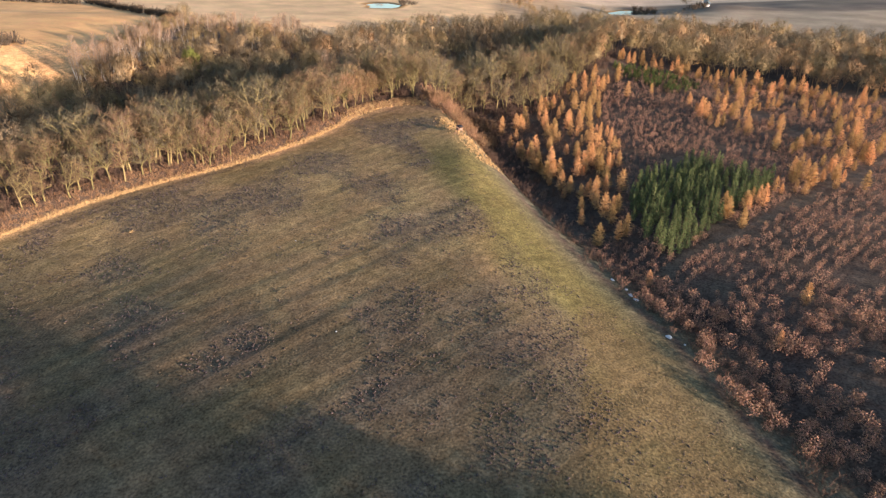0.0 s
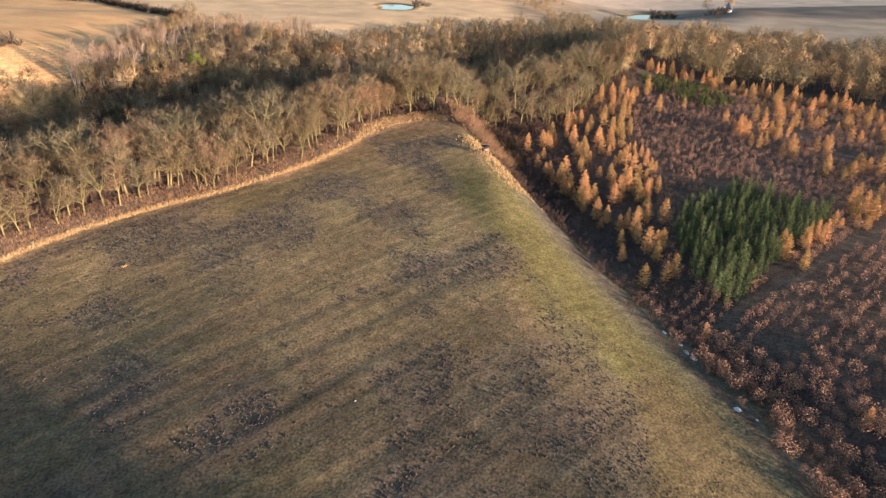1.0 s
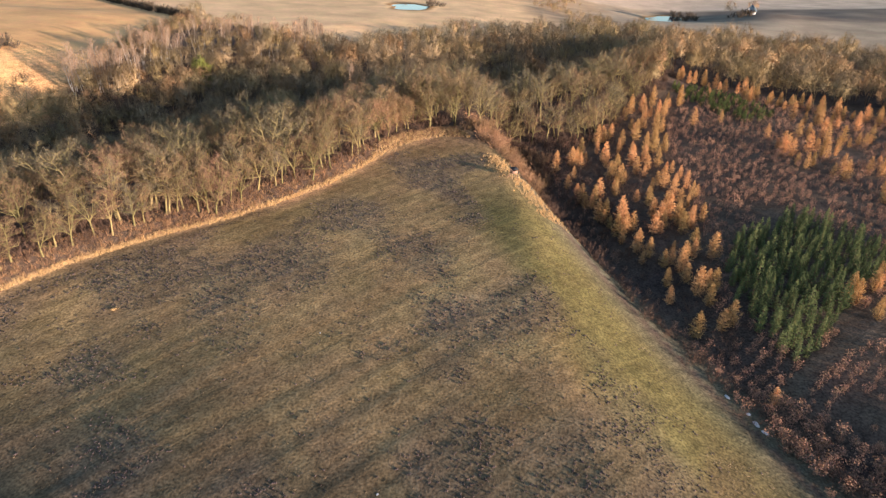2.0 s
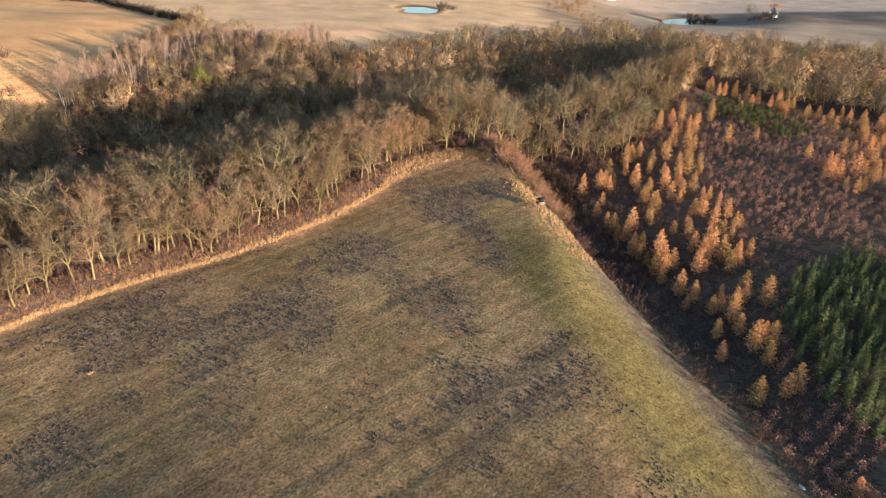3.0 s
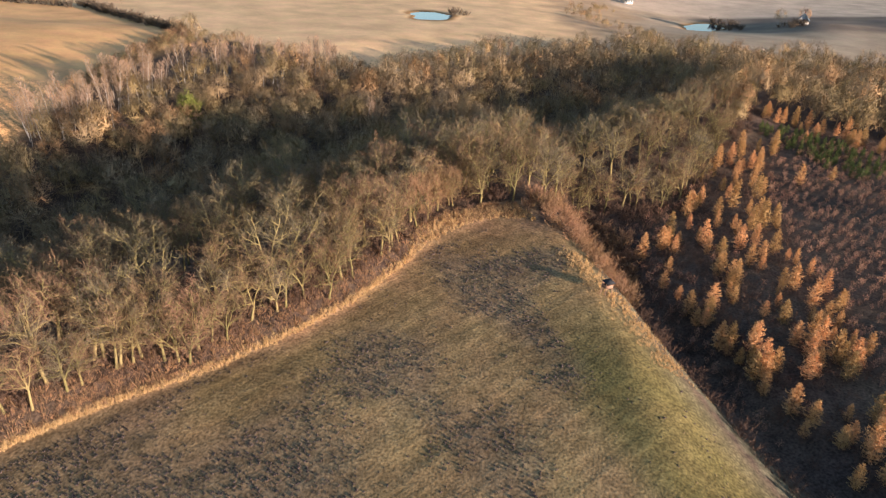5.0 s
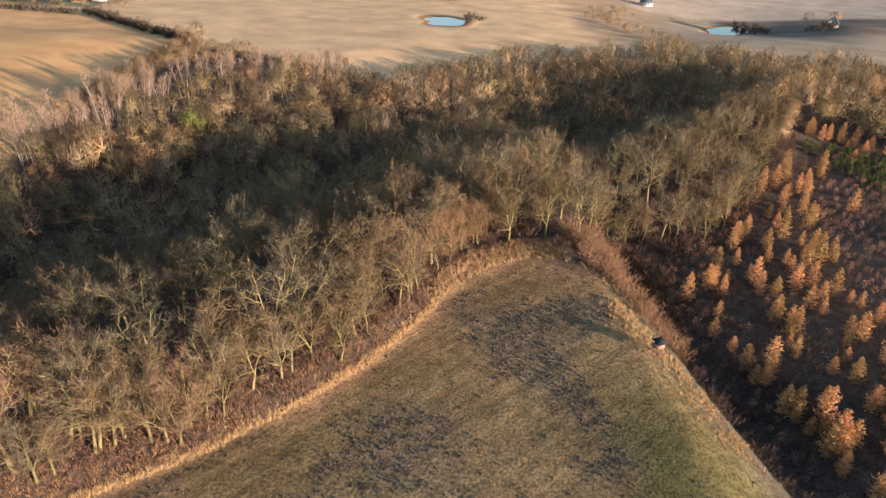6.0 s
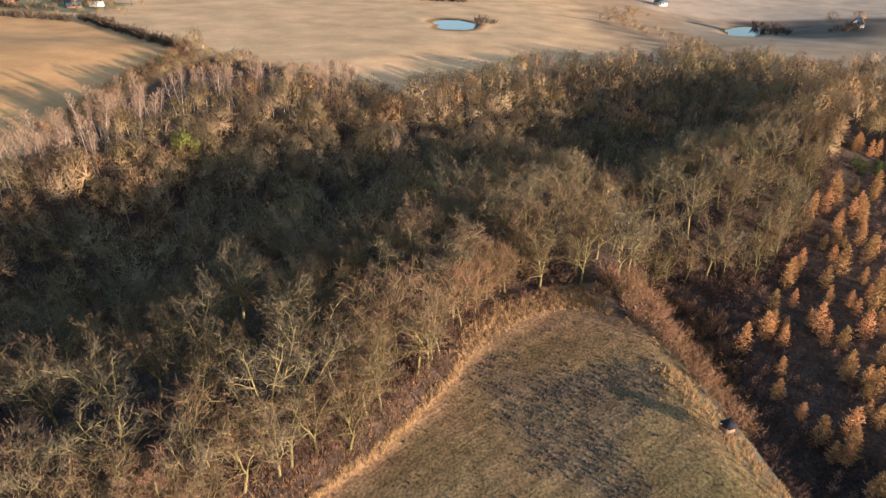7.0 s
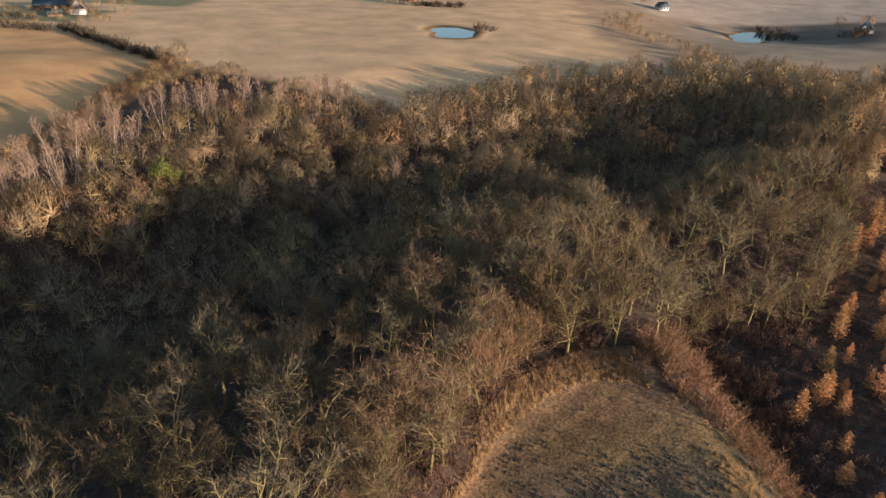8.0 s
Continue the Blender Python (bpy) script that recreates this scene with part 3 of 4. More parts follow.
def plant(kinds, places, rng, low, high, stretch=(0.92, 1.1)):
    """Copies of some model things at places; the models take the first places themselves."""
    used = set()
    for i, (x, y) in enumerate(places):
        k = rng.randrange(len(kinds))
        m = at_ground(x, y, rng.uniform(0, 6.283), rng.uniform(low, high), stretch=rng.uniform(*stretch))
        if k in used:
            copy_thing(kinds[k], m)
        else:
            used.add(k)
            later = kinds[k]
            first[later] = m


first = {}


def stuff(name, models, places, rng, low, high, mat, label, category, sink=0.15, stretch=(0.85, 1.15), smooth=False, tones=None):
    """One object of many copies of some models: what nobody could count."""
    vs, fs, ns, hues, count = [], [], [], [], 0
    for x, y in places:
        v, f, *out = models[rng.randrange(len(models))]
        s, w, h = rng.uniform(low, high), rng.uniform(0, 6.283), rng.uniform(*stretch)
        c, d = math.cos(w) * s, math.sin(w) * s
        turn = np.array([[c, d, 0], [-d, c, 0], [0, 0, s * h]], np.float32)
        vs.append(v @ turn + np.array([x, y, land(x, y) - sink], np.float32))
        fs.append(f + count)
        if out:
            ns.append(out[0] @ (turn / s))
        count += len(v)
        if tones:
            tone, k = tones[rng.randrange(len(tones))], rng.uniform(0.85, 1.15)
            hues.append(np.tile(np.array([tone[0] * k, tone[1] * k, tone[2] * k, 1.0], np.float32), (len(v), 1)))
    ob = new(name, mesh_of(name, np.concatenate(vs), np.concatenate(fs), [mat], smooth=smooth))
    if ns:
        ob.data.polygons.foreach_set("use_smooth", np.ones(len(ob.data.polygons), bool))
        ob.data.normals_split_custom_set_from_vertices(np.concatenate(ns))
    if tones:
        ob.data.color_attributes.new("tone", "FLOAT_COLOR", "POINT").data.foreach_set("color", np.concatenate(hues).ravel())
    return tagged(ob, label, category, kind="stuff")


def domed(v, f, height):
    """Corners, triangles turned outwards, and the outward directions of a crown."""
    n = v - np.array([0, 0, 0.45 * height], np.float32)
    n[:, 2] *= 1.1
    n = n / (np.linalg.norm(n, axis=1, keepdims=True) + 1e-6)
    n = n + np.random.default_rng(len(v)).normal(0, 0.22, n.shape)
    n = (n / np.linalg.norm(n, axis=1, keepdims=True)).astype(np.float32)
    face = np.cross(v[f[:, 1]] - v[f[:, 0]], v[f[:, 2]] - v[f[:, 0]])
    wrong = (face * n[f].mean(1)).sum(1) < 0
    f = f.copy()
    f[wrong] = f[wrong][:, ::-1]
    return v, f, n


# ---- the wood ----
rng = random.Random(11)
OAK = [stemmed_meshes(rng, rng.uniform(12.5, 15), rng.uniform(4.0, 4.8), 2 + k % 3, (8, 7, 5)[k % 3], 0.06 + 0.12 * (k % 2)) for k in range(8)]
oaks = [tree_thing("oak_tree", p, (BARK, (TWIG, TWIG, TWIG_RUST, TWIG, TWIG_GREY, TWIG_RUST, TWIG, TWIG_GREY)[k]),
                   ("bare oak with yellowish mossy trunk and brown twigs in the wood", "bare oak with mossy stems and rust-brown twigs in the wood",
                    "bare oak with pale stems and grey-brown twigs in the wood")[(0, 0, 1, 0, 2, 1, 0, 2)[k]], "tree", "oaks of the wood") for k, p in enumerate(OAK)]
REDS = [oak_meshes(rng, 12.5, 4.4, 0.05, 11, 80, 36, 0.06) for _ in range(2)]
reds = [tree_thing("hornbeam_tree", p, (BARK, BUSH_RED), "bushy hornbeam with dense reddish-brown twigs at the wood's edge", "tree", "reddish trees of the wood") for p in REDS]

FRONT = [(-150, 100), (-118, 128), (-97, 149), (-84, 159), (-70, 163), (-60, 168), (-50, 176), (-40, 188), (-33, 201), (-25, 215), (-14, 223), (-2, 227)]
GULLY = [(5, 240), (18, 244), (32, 248), (47, 263), (60, 286), (75, 310), (85, 325)]
BACK = [(147, 446), (86, 450), (59, 445), (32, 437), (5, 420), (-19, 408), (-26, 392), (-40, 376), (-55, 366), (-70, 362), (-88, 348), (-104, 334), (-119, 318), (-126, 300), (-133, 288), (-131, 280), (-143, 268), (-150, 256), (-185, 234), (-240, 205), (-250, 120)]
wood_outline = FRONT + GULLY + [(88, 330), (105, 318), (146, 301), (184, 279), (235, 255), (320, 250), (330, 350), (260, 395), (200, 428)] + BACK
places = scattered(wood_outline, 7.6, rng, 0.36)
near_strip = [p for p in places if -112 < p[0] < 70 and -0.54 * p[0] + 0.845 * p[1] < 240]
near_strip.sort(key=lambda p: -0.54 * p[0] + 0.845 * p[1] - 0.5 * max(0, p[0] + 20))
near_strip = near_strip[:250]
for x, y in scattered(FRONT[2:] + [(2, 238), (-10, 240), (-30, 226), (-48, 198), (-66, 178), (-92, 170)], 7.0, rng):
    near_strip.append((x, y))
chosen = set(near_strip)
beyond = [p for p in places if p not in chosen]

# the first rows at the margin stand a little closer
red_spots = [(-26, 219), (-23.5, 222), (-28, 214.5), (-21, 227), (-30, 211)]
plant(oaks, near_strip, rng, 0.88, 1.18)
plant(reds, red_spots, rng, 0.8, 1.0)
for i in range(34):
    x = -118 + 2.6 * i + rng.uniform(-1.3, 1.3)
    copy_thing(oaks[rng.randrange(8)], at_ground(x - 2.2, left_y(x) + rng.uniform(2.6, 5.4), rng.uniform(0, 6.28), rng.uniform(0.72, 1.05)))

for (x0, y0), (x1, y1) in zip(GULLY, GULLY[1:]):
    k = int(math.hypot(x1 - x0, y1 - y0) / 4.5)
    for i in range(k):
        t = (i + rng.uniform(0.2, 0.8)) / k
        copy_thing(oaks[rng.randrange(8)], at_ground(x0 + (x1 - x0) * t - 2 + rng.uniform(-1, 1), y0 + (y1 - y0) * t + 2 + rng.uniform(-1, 1), rng.uniform(0, 6.28), rng.uniform(0.7, 0.95)))

FAR_OAK, MID_OAK = [], []
for k in range(10):
    w, c = oak_meshes(rng, rng.uniform(12, 15), rng.uniform(4.4, 5.6), 0.2, 4, 74 if k < 5 else 135, 12, 0.15 if k < 5 else 0.1, 0.0, 0.011, 0.09, 0.2, 0.11, 0.76, 0.2)
    v1, f1 = w.arrays()
    v2, f2 = c.arrays()
    (FAR_OAK if k < 5 else MID_OAK).append(domed(np.concatenate([v1, v2]), np.concatenate([f1, f2 + len(v1)]), 14.0))
mid = [p for p in beyond if p[1] < 330 and p[0] < 95]
stuff("valley_wood", MID_OAK, mid, rng, 0.8, 1.12, WOODS, "bare broadleaved wood with grey-brown twigs in the shaded valley", "wood", sink=0.3, tones=TONES)
beyond = [p for p in beyond if not (p[1] < 330 and p[0] < 95)]
thicket = scattered([(-151, 290), (-143, 298), (-147, 350), (-139, 372), (-112, 372), (-92, 366), (-88, 374), (-115, 387), (-150, 402), (-161, 412), (-159, 360)], 4.6, rng)
stuff("edge_thicket", FAR_OAK, thicket, rng, 0.22, 0.55, WOODS, "low reddish-brown bare trees and shrubs at the field's edge", "thicket", sink=0.3, tones=TONES[2:5])
stuff("far_wood", FAR_OAK, beyond, rng, 0.78, 1.2, WOODS, "dense bare broadleaved wood with brown twigs filling the valley", "wood", sink=0.3, tones=TONES)

# trees outside the view that throw the long shade over the meadow's near corner
shade_row = [(26 + 6.5 * i + rng.uniform(-2, 2), 16 - 1.5 * i + rng.uniform(-3, 3), 1.25) for i in range(9)]
shade_row += [(30 + 7 * i + rng.uniform(-2, 2), 4 - 2 * i + rng.uniform(-3, 3), 1.35) for i in range(8)] + [(29, 30, 1.6), (36, 25, 1.75), (20, 24, 1.15)] + [(33 + 6 * i, 22 - 2 * i + rng.uniform(-3, 3), 1.2) for i in range(8)] + [(24 + 7 * i, 9 - 2 * i, 1.3) for i in range(8)] + [(40 + 6 * i + rng.uniform(-2, 2), 33 - 2 * i + rng.uniform(-2, 2), 1.05) for i in range(8)]
for x, y, k in shade_row:
    copy_thing(reds[rng.randrange(2)], at_ground(x, y, rng.uniform(0, 6), k * rng.uniform(0.95, 1.05)))

# birches at the far side
BIRCH = [birch_meshes(rng, rng.uniform(12.5, 14.5)) for _ in range(4)]
birches = [tree_thing("birch_tree", p, (BIRCH_BARK, BIRCH_TWIG), "slender bare birch with white trunk and pinkish twigs", "tree", "birches at the wood's edge", "white birch trunk") for p in BIRCH]
birch_spots = []
for (x0, y0), (x1, y1), k in (((-147, 265), (-132, 280), 30), ((-137, 286), (-126, 304), 30), ((-124, 316), (-72, 364), 46)):
    for i in range(k):
        t = (i + rng.random()) / k
        birch_spots.append((x0 + (x1 - x0) * t + rng.gauss(0, 3), y0 + (y1 - y0) * t + rng.gauss(0, 3)))
birch_spots += [(-55.3, 302), (-53.6, 303.4), (-5, 393), (-3.5, 392)]
plant(birches, birch_spots, rng, 0.92, 1.18)

# an evergreen, ivy-clad tree among the bare ones
ivy = tree_thing("ivy_clad_tree", oak_meshes(rng, 12, 3.4, 0.1, 10, 80, 30, 0.16), (BARK, GREEN), "yellow-green ivy-clad tree among bare trees", "tree", "")
first[ivy] = at_ground(-109, 286, 1.0, 1.2)

# ---- the plantation ----
LARCHES = [conifer_meshes(rng, 6.3, 1.95, 22, 8, 0.16, 0.25) for _ in range(4)]
larches = [tree_thing("larch_tree", p, (LARCH_WOOD, LARCH), "young larch with golden-orange autumn needles", "tree", "larches of the plantation") for p in LARCHES]
belt = [(27, 230), (41, 250), (55, 274), (69, 297), (80, 312), (84, 300), (66, 262), (60, 225), (57, 195), (52, 172), (47, 150), (45, 133), (40, 136), (33, 168), (27, 200)]
larch_spots = [(43, 261), (43, 252), (46, 256), (55, 278), (58, 280), (63, 283), (68, 288), (48, 248), (50, 269), (55, 265), (55, 260), (59, 267), (70, 278),
               (50, 241), (54, 240), (57, 241), (61, 243), (47, 222), (49, 220), (38, 217), (39, 212), (40, 212), (55, 228), (57, 225), (58, 223), (59, 218),
               (53, 204), (58, 203), (60, 205), (55, 197)]
larch_spots += [(44, 191), (45, 187), (48, 190), (54, 190), (56, 188), (36, 191), (35, 188), (34, 186), (35, 182), (37, 183), (31, 189), (52, 193), (49, 186),
                (42, 181), (45, 184), (49, 181), (52, 184), (101, 258), (90, 273), (113, 260), (102, 247), (100, 247), (100, 232), (25, 213), (31, 232), (23, 225),
                (33, 231), (79, 270)]
larch_spots += [p for p in scattered(belt, 5.4, rng, 0.48) if noise.noise((p[0] * 0.11, p[1] * 0.11, 2.0)) > -0.02]
for (x0, y0), (x1, y1), k, wide in (((72, 146), (150, 208), 46, 3.0), ((96, 316), (182, 266), 60, 4.0), ((86, 320), (104, 322), 10, 2.5)):
    for i in range(k):
        t = (i + rng.random()) / k
        larch_spots.append((x0 + (x1 - x0) * t + rng.gauss(0, wide), y0 + (y1 - y0) * t + rng.gauss(0, wide)))
inner = [(100, 190), (150, 215), (178, 250), (150, 278), (120, 282), (98, 250)]
larch_spots += [p for p in scattered(inner, 5.2, rng, 0.5) if noise.noise((p[0] * 0.08, p[1] * 0.08, 9.0)) > 0.02]
larch_spots += [(74, 108), (63, 95), (121, 169), (118, 175), (47, 121)]
plant(larches, larch_spots, rng, 0.5, 1.15, (0.85, 1.25))
ditch_larches = [(36, 173), (38, 170), (42, 166), (48, 170), (52, 168), (43, 162), (43, 158), (44, 153), (47, 156), (45, 149), (45, 141), (47, 142), (39, 158),
                 (40, 140), (33, 182), (30, 191), (38, 152), (28, 199)]
for x, y in ditch_larches:
    copy_thing(larches[rng.randrange(4)], at_ground(x, y, rng.uniform(0, 6.28), rng.uniform(0.7, 1.15)))

SPRUCES = [conifer_meshes(rng, 6.2, 1.25, 18, 8, 0.17, 0.0) for _ in range(4)]
spruces = [tree_thing("spruce_tree", p, (LARCH_WOOD, SPRUCE), "young dark-green spruce in a dense square block", "tree", "spruces of the block") for p in SPRUCES]
block = [(54, 127), (50, 143), (51, 158), (60, 176), (79, 189), (97, 171), (82, 157), (70, 145)]
spruce_spots = scattered(block, 2.45, rng, 0.34, 0.6)
plant(spruces, spruce_spots, rng, 0.6, 1.0, (0.9, 1.25))

PINES = [conifer_meshes(rng, 3.2, 1.2, 9, 8, 0.15, 0.35) for _ in range(2)]
pines = [tree_thing("young_pine", p, (LARCH_WOOD, PINE), "low bright-green young pine in the plantation", "tree", "young pines of the plantation") for p in PINES]
plant(pines, scattered([(80, 308), (84, 314), (104, 312), (116, 286), (102, 272), (96, 276)], 2.9, rng), rng, 0.8, 1.2)

SHRUB = [sapling_arrays(rng, 2.6, rng.uniform(0.7, 0.95), 82) for _ in range(6)]
young = [(44, 60), (38, 120), (36, 150), (26, 188), (20, 205), (19, 232), (32, 252), (44, 262), (82, 308), (104, 312), (146, 298), (184, 274), (232, 248), (200, 150), (120, 60), (70, 30)]
tilted = 0.72
sapling_spots = []
for x, y in scattered(young, 1.6, rng, 0.4, tilted, 1.7):
    if x - edge_x(y) < (4.5 if y < 140 else 9.5) or inside(x, y, block):
        continue
    if abs((y - 119) - (x - 46) * 0.78) < 2.4 and x > 44:
        continue
    if math.hypot((x - 122) / 6, (y - 245) / 8) < 1:
        continue
    if noise.noise((x * 0.06, y * 0.06, 4.0)) < -0.38 or noise.noise((x * 0.25, y * 0.25, 1.0)) < -0.25:
        continue
    if inside(x, y, belt) and rng.random() < 0.94:
        continue
    sapling_spots.append((x, y))
scrub = [(47, 92), (43, 112), (42, 124), (52, 120), (60, 112), (78, 108), (98, 92), (98, 60), (76, 42), (54, 48)]
scrub_spots = [p for p in scattered(scrub, 2.3, rng, 0.5) if p[0] - edge_x(p[1]) > 4.0 and noise.noise((p[0] * 0.2, p[1] * 0.2, 4.5)) > -0.3]
sapling_spots = [p for p in sapling_spots if not inside(*p, scrub)]
stuff("withered_saplings", SHRUB, sapling_spots, rng, 0.55, 1.25, SAPLING, "rows of waist-high to head-high saplings with withered rust-brown leaves", "saplings")
SCRUB = [sapling_arrays(rng, 2.9, rng.uniform(0.95, 1.35), 210) for _ in range(5)]
stuff("oak_scrub", SCRUB, scrub_spots, rng, 0.6, 1.35, SAPLING, "bushy young oaks with rust-brown withered leaves beside the ditch", "scrub")

# ---- margins of the meadow ----
BUSHES = [bush_pile(rng, 2.8, 1.7, 16, 22, 0.05) for _ in range(3)]
bushes = []
for p in BUSHES:
    b = new("red_bush", p.mesh("red_bush", BUSH_RED))
    bushes.append(tagged(b, "bare thicket of reddish twigs on the bank beside the meadow", "bush", "red bushes on the bank"))
bank = [(-7, 223), (0, 213.5), (5, 205), (9, 199), (14, 196), (18, 206), (22, 222), (20, 241), (8, 240), (0, 232)]
plant(bushes, scattered(bank, 2.3, rng), rng, 0.7, 1.6)
for i in range(34):
    copy_thing(bushes[i % 3], at_ground(-150 + rng.gauss(0, 2) - 0.28 * i, 292 + 3.4 * i + rng.gauss(0, 2), rng.uniform(0, 6), rng.uniform(1.2, 2.0)))

UNDER = [bush_pile(rng, 2.8, 1.9, 10, 18, 0.06).arrays() for _ in range(4)]
under_spots = []
for x0 in np.arange(-125, -4, 0.8):
    for d in (4, 6.5, 9.5, 13):
        if rng.random() < 0.5:
            x = x0 + rng.uniform(-1.5, 1.5) - d * 0.5
            if -27 < x0 < -5 and d < 8:
                continue
            under_spots.append((x, left_y(x0) + d * 0.85 + rng.uniform(-1, 1)))
under_spots += scattered(belt, 4.2, rng)
under_spots += scattered([(12, 196), (26, 186), (34, 170), (36, 200), (34, 240), (30, 248), (17, 238), (18, 215)], 3.8, rng)
under_spots += scattered(FRONT + GULLY[:3] + [(20, 275), (-60, 225), (-120, 190)], 4.5, rng)
under_spots = [(x, y) for x, y in under_spots if y > 198 or x < 0 or x - edge_x(y) > 9]
for i in range(110):
    y = 62 + 1.25 * i
    under_spots.append((edge_x(y) + 7.5 + rng.gauss(0, 1.6) + 2.0 * sstep(150, 190, y), y))
under_spots += scattered(GULLY + [(70, 322), (40, 300), (15, 275), (0, 250)], 3.6, rng)
for (x0, y0), (x1, y1) in zip(GULLY, GULLY[1:]):
    for i in range(26):
        w = rng.random()
        under_spots.append((x0 + (x1 - x0) * w + rng.gauss(0, 2.2), y0 + (y1 - y0) * w + rng.gauss(0, 2.2)))
stuff("undergrowth", UNDER, under_spots, rng, 0.5, 1.3, TWIG_RED, "reddish-brown bare undergrowth below the oaks", "undergrowth")


def tuft(rng, blades, height, spread, width, fine=False):
    p = Pile()
    feet, ways = [], []
    for _ in range(blades):
        w, r = rng.uniform(0, 6.283), spread * rng.random()
        feet.append((math.cos(w) * r * 0.5, math.sin(w) * r * 0.5, -0.05))
        ways.append((math.cos(w) * r, math.sin(w) * r, height * rng.uniform(0.6, 1.1)))
    spikes(p, feet, ways, width, fine)
    return p.arrays()


FRONDS = [tuft(rng, 16, 0.95, 0.7, 0.09, True) for _ in range(4)]
frond_spots = []
for i in range(2600):
    x = rng.uniform(-130, -6)
    d = rng.uniform(0.8, 6.5)
    slope = abs(left_y(x + 1) - left_y(x - 1)) / 2
    frond_spots.append((x - d * slope / math.hypot(1, slope), left_y(x) + d / math.hypot(1, slope)))
stuff("bracken", FRONDS, frond_spots, rng, 0.5, 1.3, BRACKEN, "withered brown bracken and brambles between the wood and the meadow", "bracken")
STRAWS = [tuft(rng, 22, 1.25, 0.42, 0.05, True) for _ in range(4)]
straw_spots = []
x = -128.0
while x < -4:
    slope = abs(left_y(x + 1) - left_y(x - 1)) / 2
    y = left_y(x)
    bank_top = sstep(-32, -25, x)
    wide = 0.55 + 0.75 * (0.5 + noise.noise((x * 0.12, y * 0.12, 3.0)))
    for _ in range(6 + int(8 * bank_top)):
        d = rng.triangular(-0.2, 1.5 * wide, 0.2) + 4.2 * bank_top * rng.random()
        straw_spots.append((x - d * slope / math.hypot(1, slope) + rng.uniform(-0.3, 0.3), y + d / math.hypot(1, slope)))
    x += 0.42 / math.hypot(1, slope)
for _ in range(700):
    y = rng.uniform(172, 205)
    straw_spots.append((edge_x(y) + rng.gauss(0.5, 2.2) - (2.5 if y > 194 else 0), y))
stuff("dry_grass_strip", STRAWS, straw_spots, rng, 0.35, 0.95, STRAW, "tall straw-yellow dry grass along the meadow's margin", "grass")

TUFTS = [tuft(rng, 4, 0.24, 0.34, 0.13) for _ in range(4)]
CLODS = [tuft(rng, 4, 0.28, 0.32, 0.24) for _ in range(4)]
tuft_spots, clod_spots = [], []
meadow = [(-112, 60), (-104, 122), (-89, 141), (-60, 164), (-38, 186), (-25, 208), (-10, 217), (0, 212), (8, 188), (40, 98), (52, 58), (40, 40), (-60, 40)]
for x, y in scattered(meadow, 0.55, rng, 0.5):
    n1 = noise.noise((x * 0.065, y * 0.05, 1.0))
    n2 = noise.noise((x * 0.16, y * 0.16, 6.0))
    dl, dr = field_part(x, y)
    if dr < 3 or dl < 0.3:
        continue
    dark = n1 * 0.9 + n2 * 0.5 + 0.55 * bump(x, y, 9, 82, 9, 26) + 0.9 * bump(x, y, -5.5, 199.5, 9, 6.5) + 0.35 * bump(x, y, -70, 143, 26, 14) - 0.4 * sstep(24, 14, dr) - 0.05
    if rng.random() < 0.03 + 0.75 * sstep(-0.12, 0.42, dark) * (0.5 + 0.9 * sstep(-0.2, 0.3, noise.noise((x * 0.6, y * 0.6, 2.0)))):
        clod_spots.append((x, y))
    elif rng.random() < (0.9 if x > 20.5 + (y - 60) * 0.187 and y < 104 else 0.07):
        tuft_spots.append((x, y))
stuff("dark_tussocks", CLODS, clod_spots, rng, 0.5, 1.15, CLOD, "dark purplish-brown withered tussocks in the meadow", "tussocks", sink=0.02)
stuff("meadow_tufts", TUFTS, tuft_spots, rng, 0.4, 0.95, TUSSOCK, "short brown grass tufts over the meadow", "grass", sink=0.02)


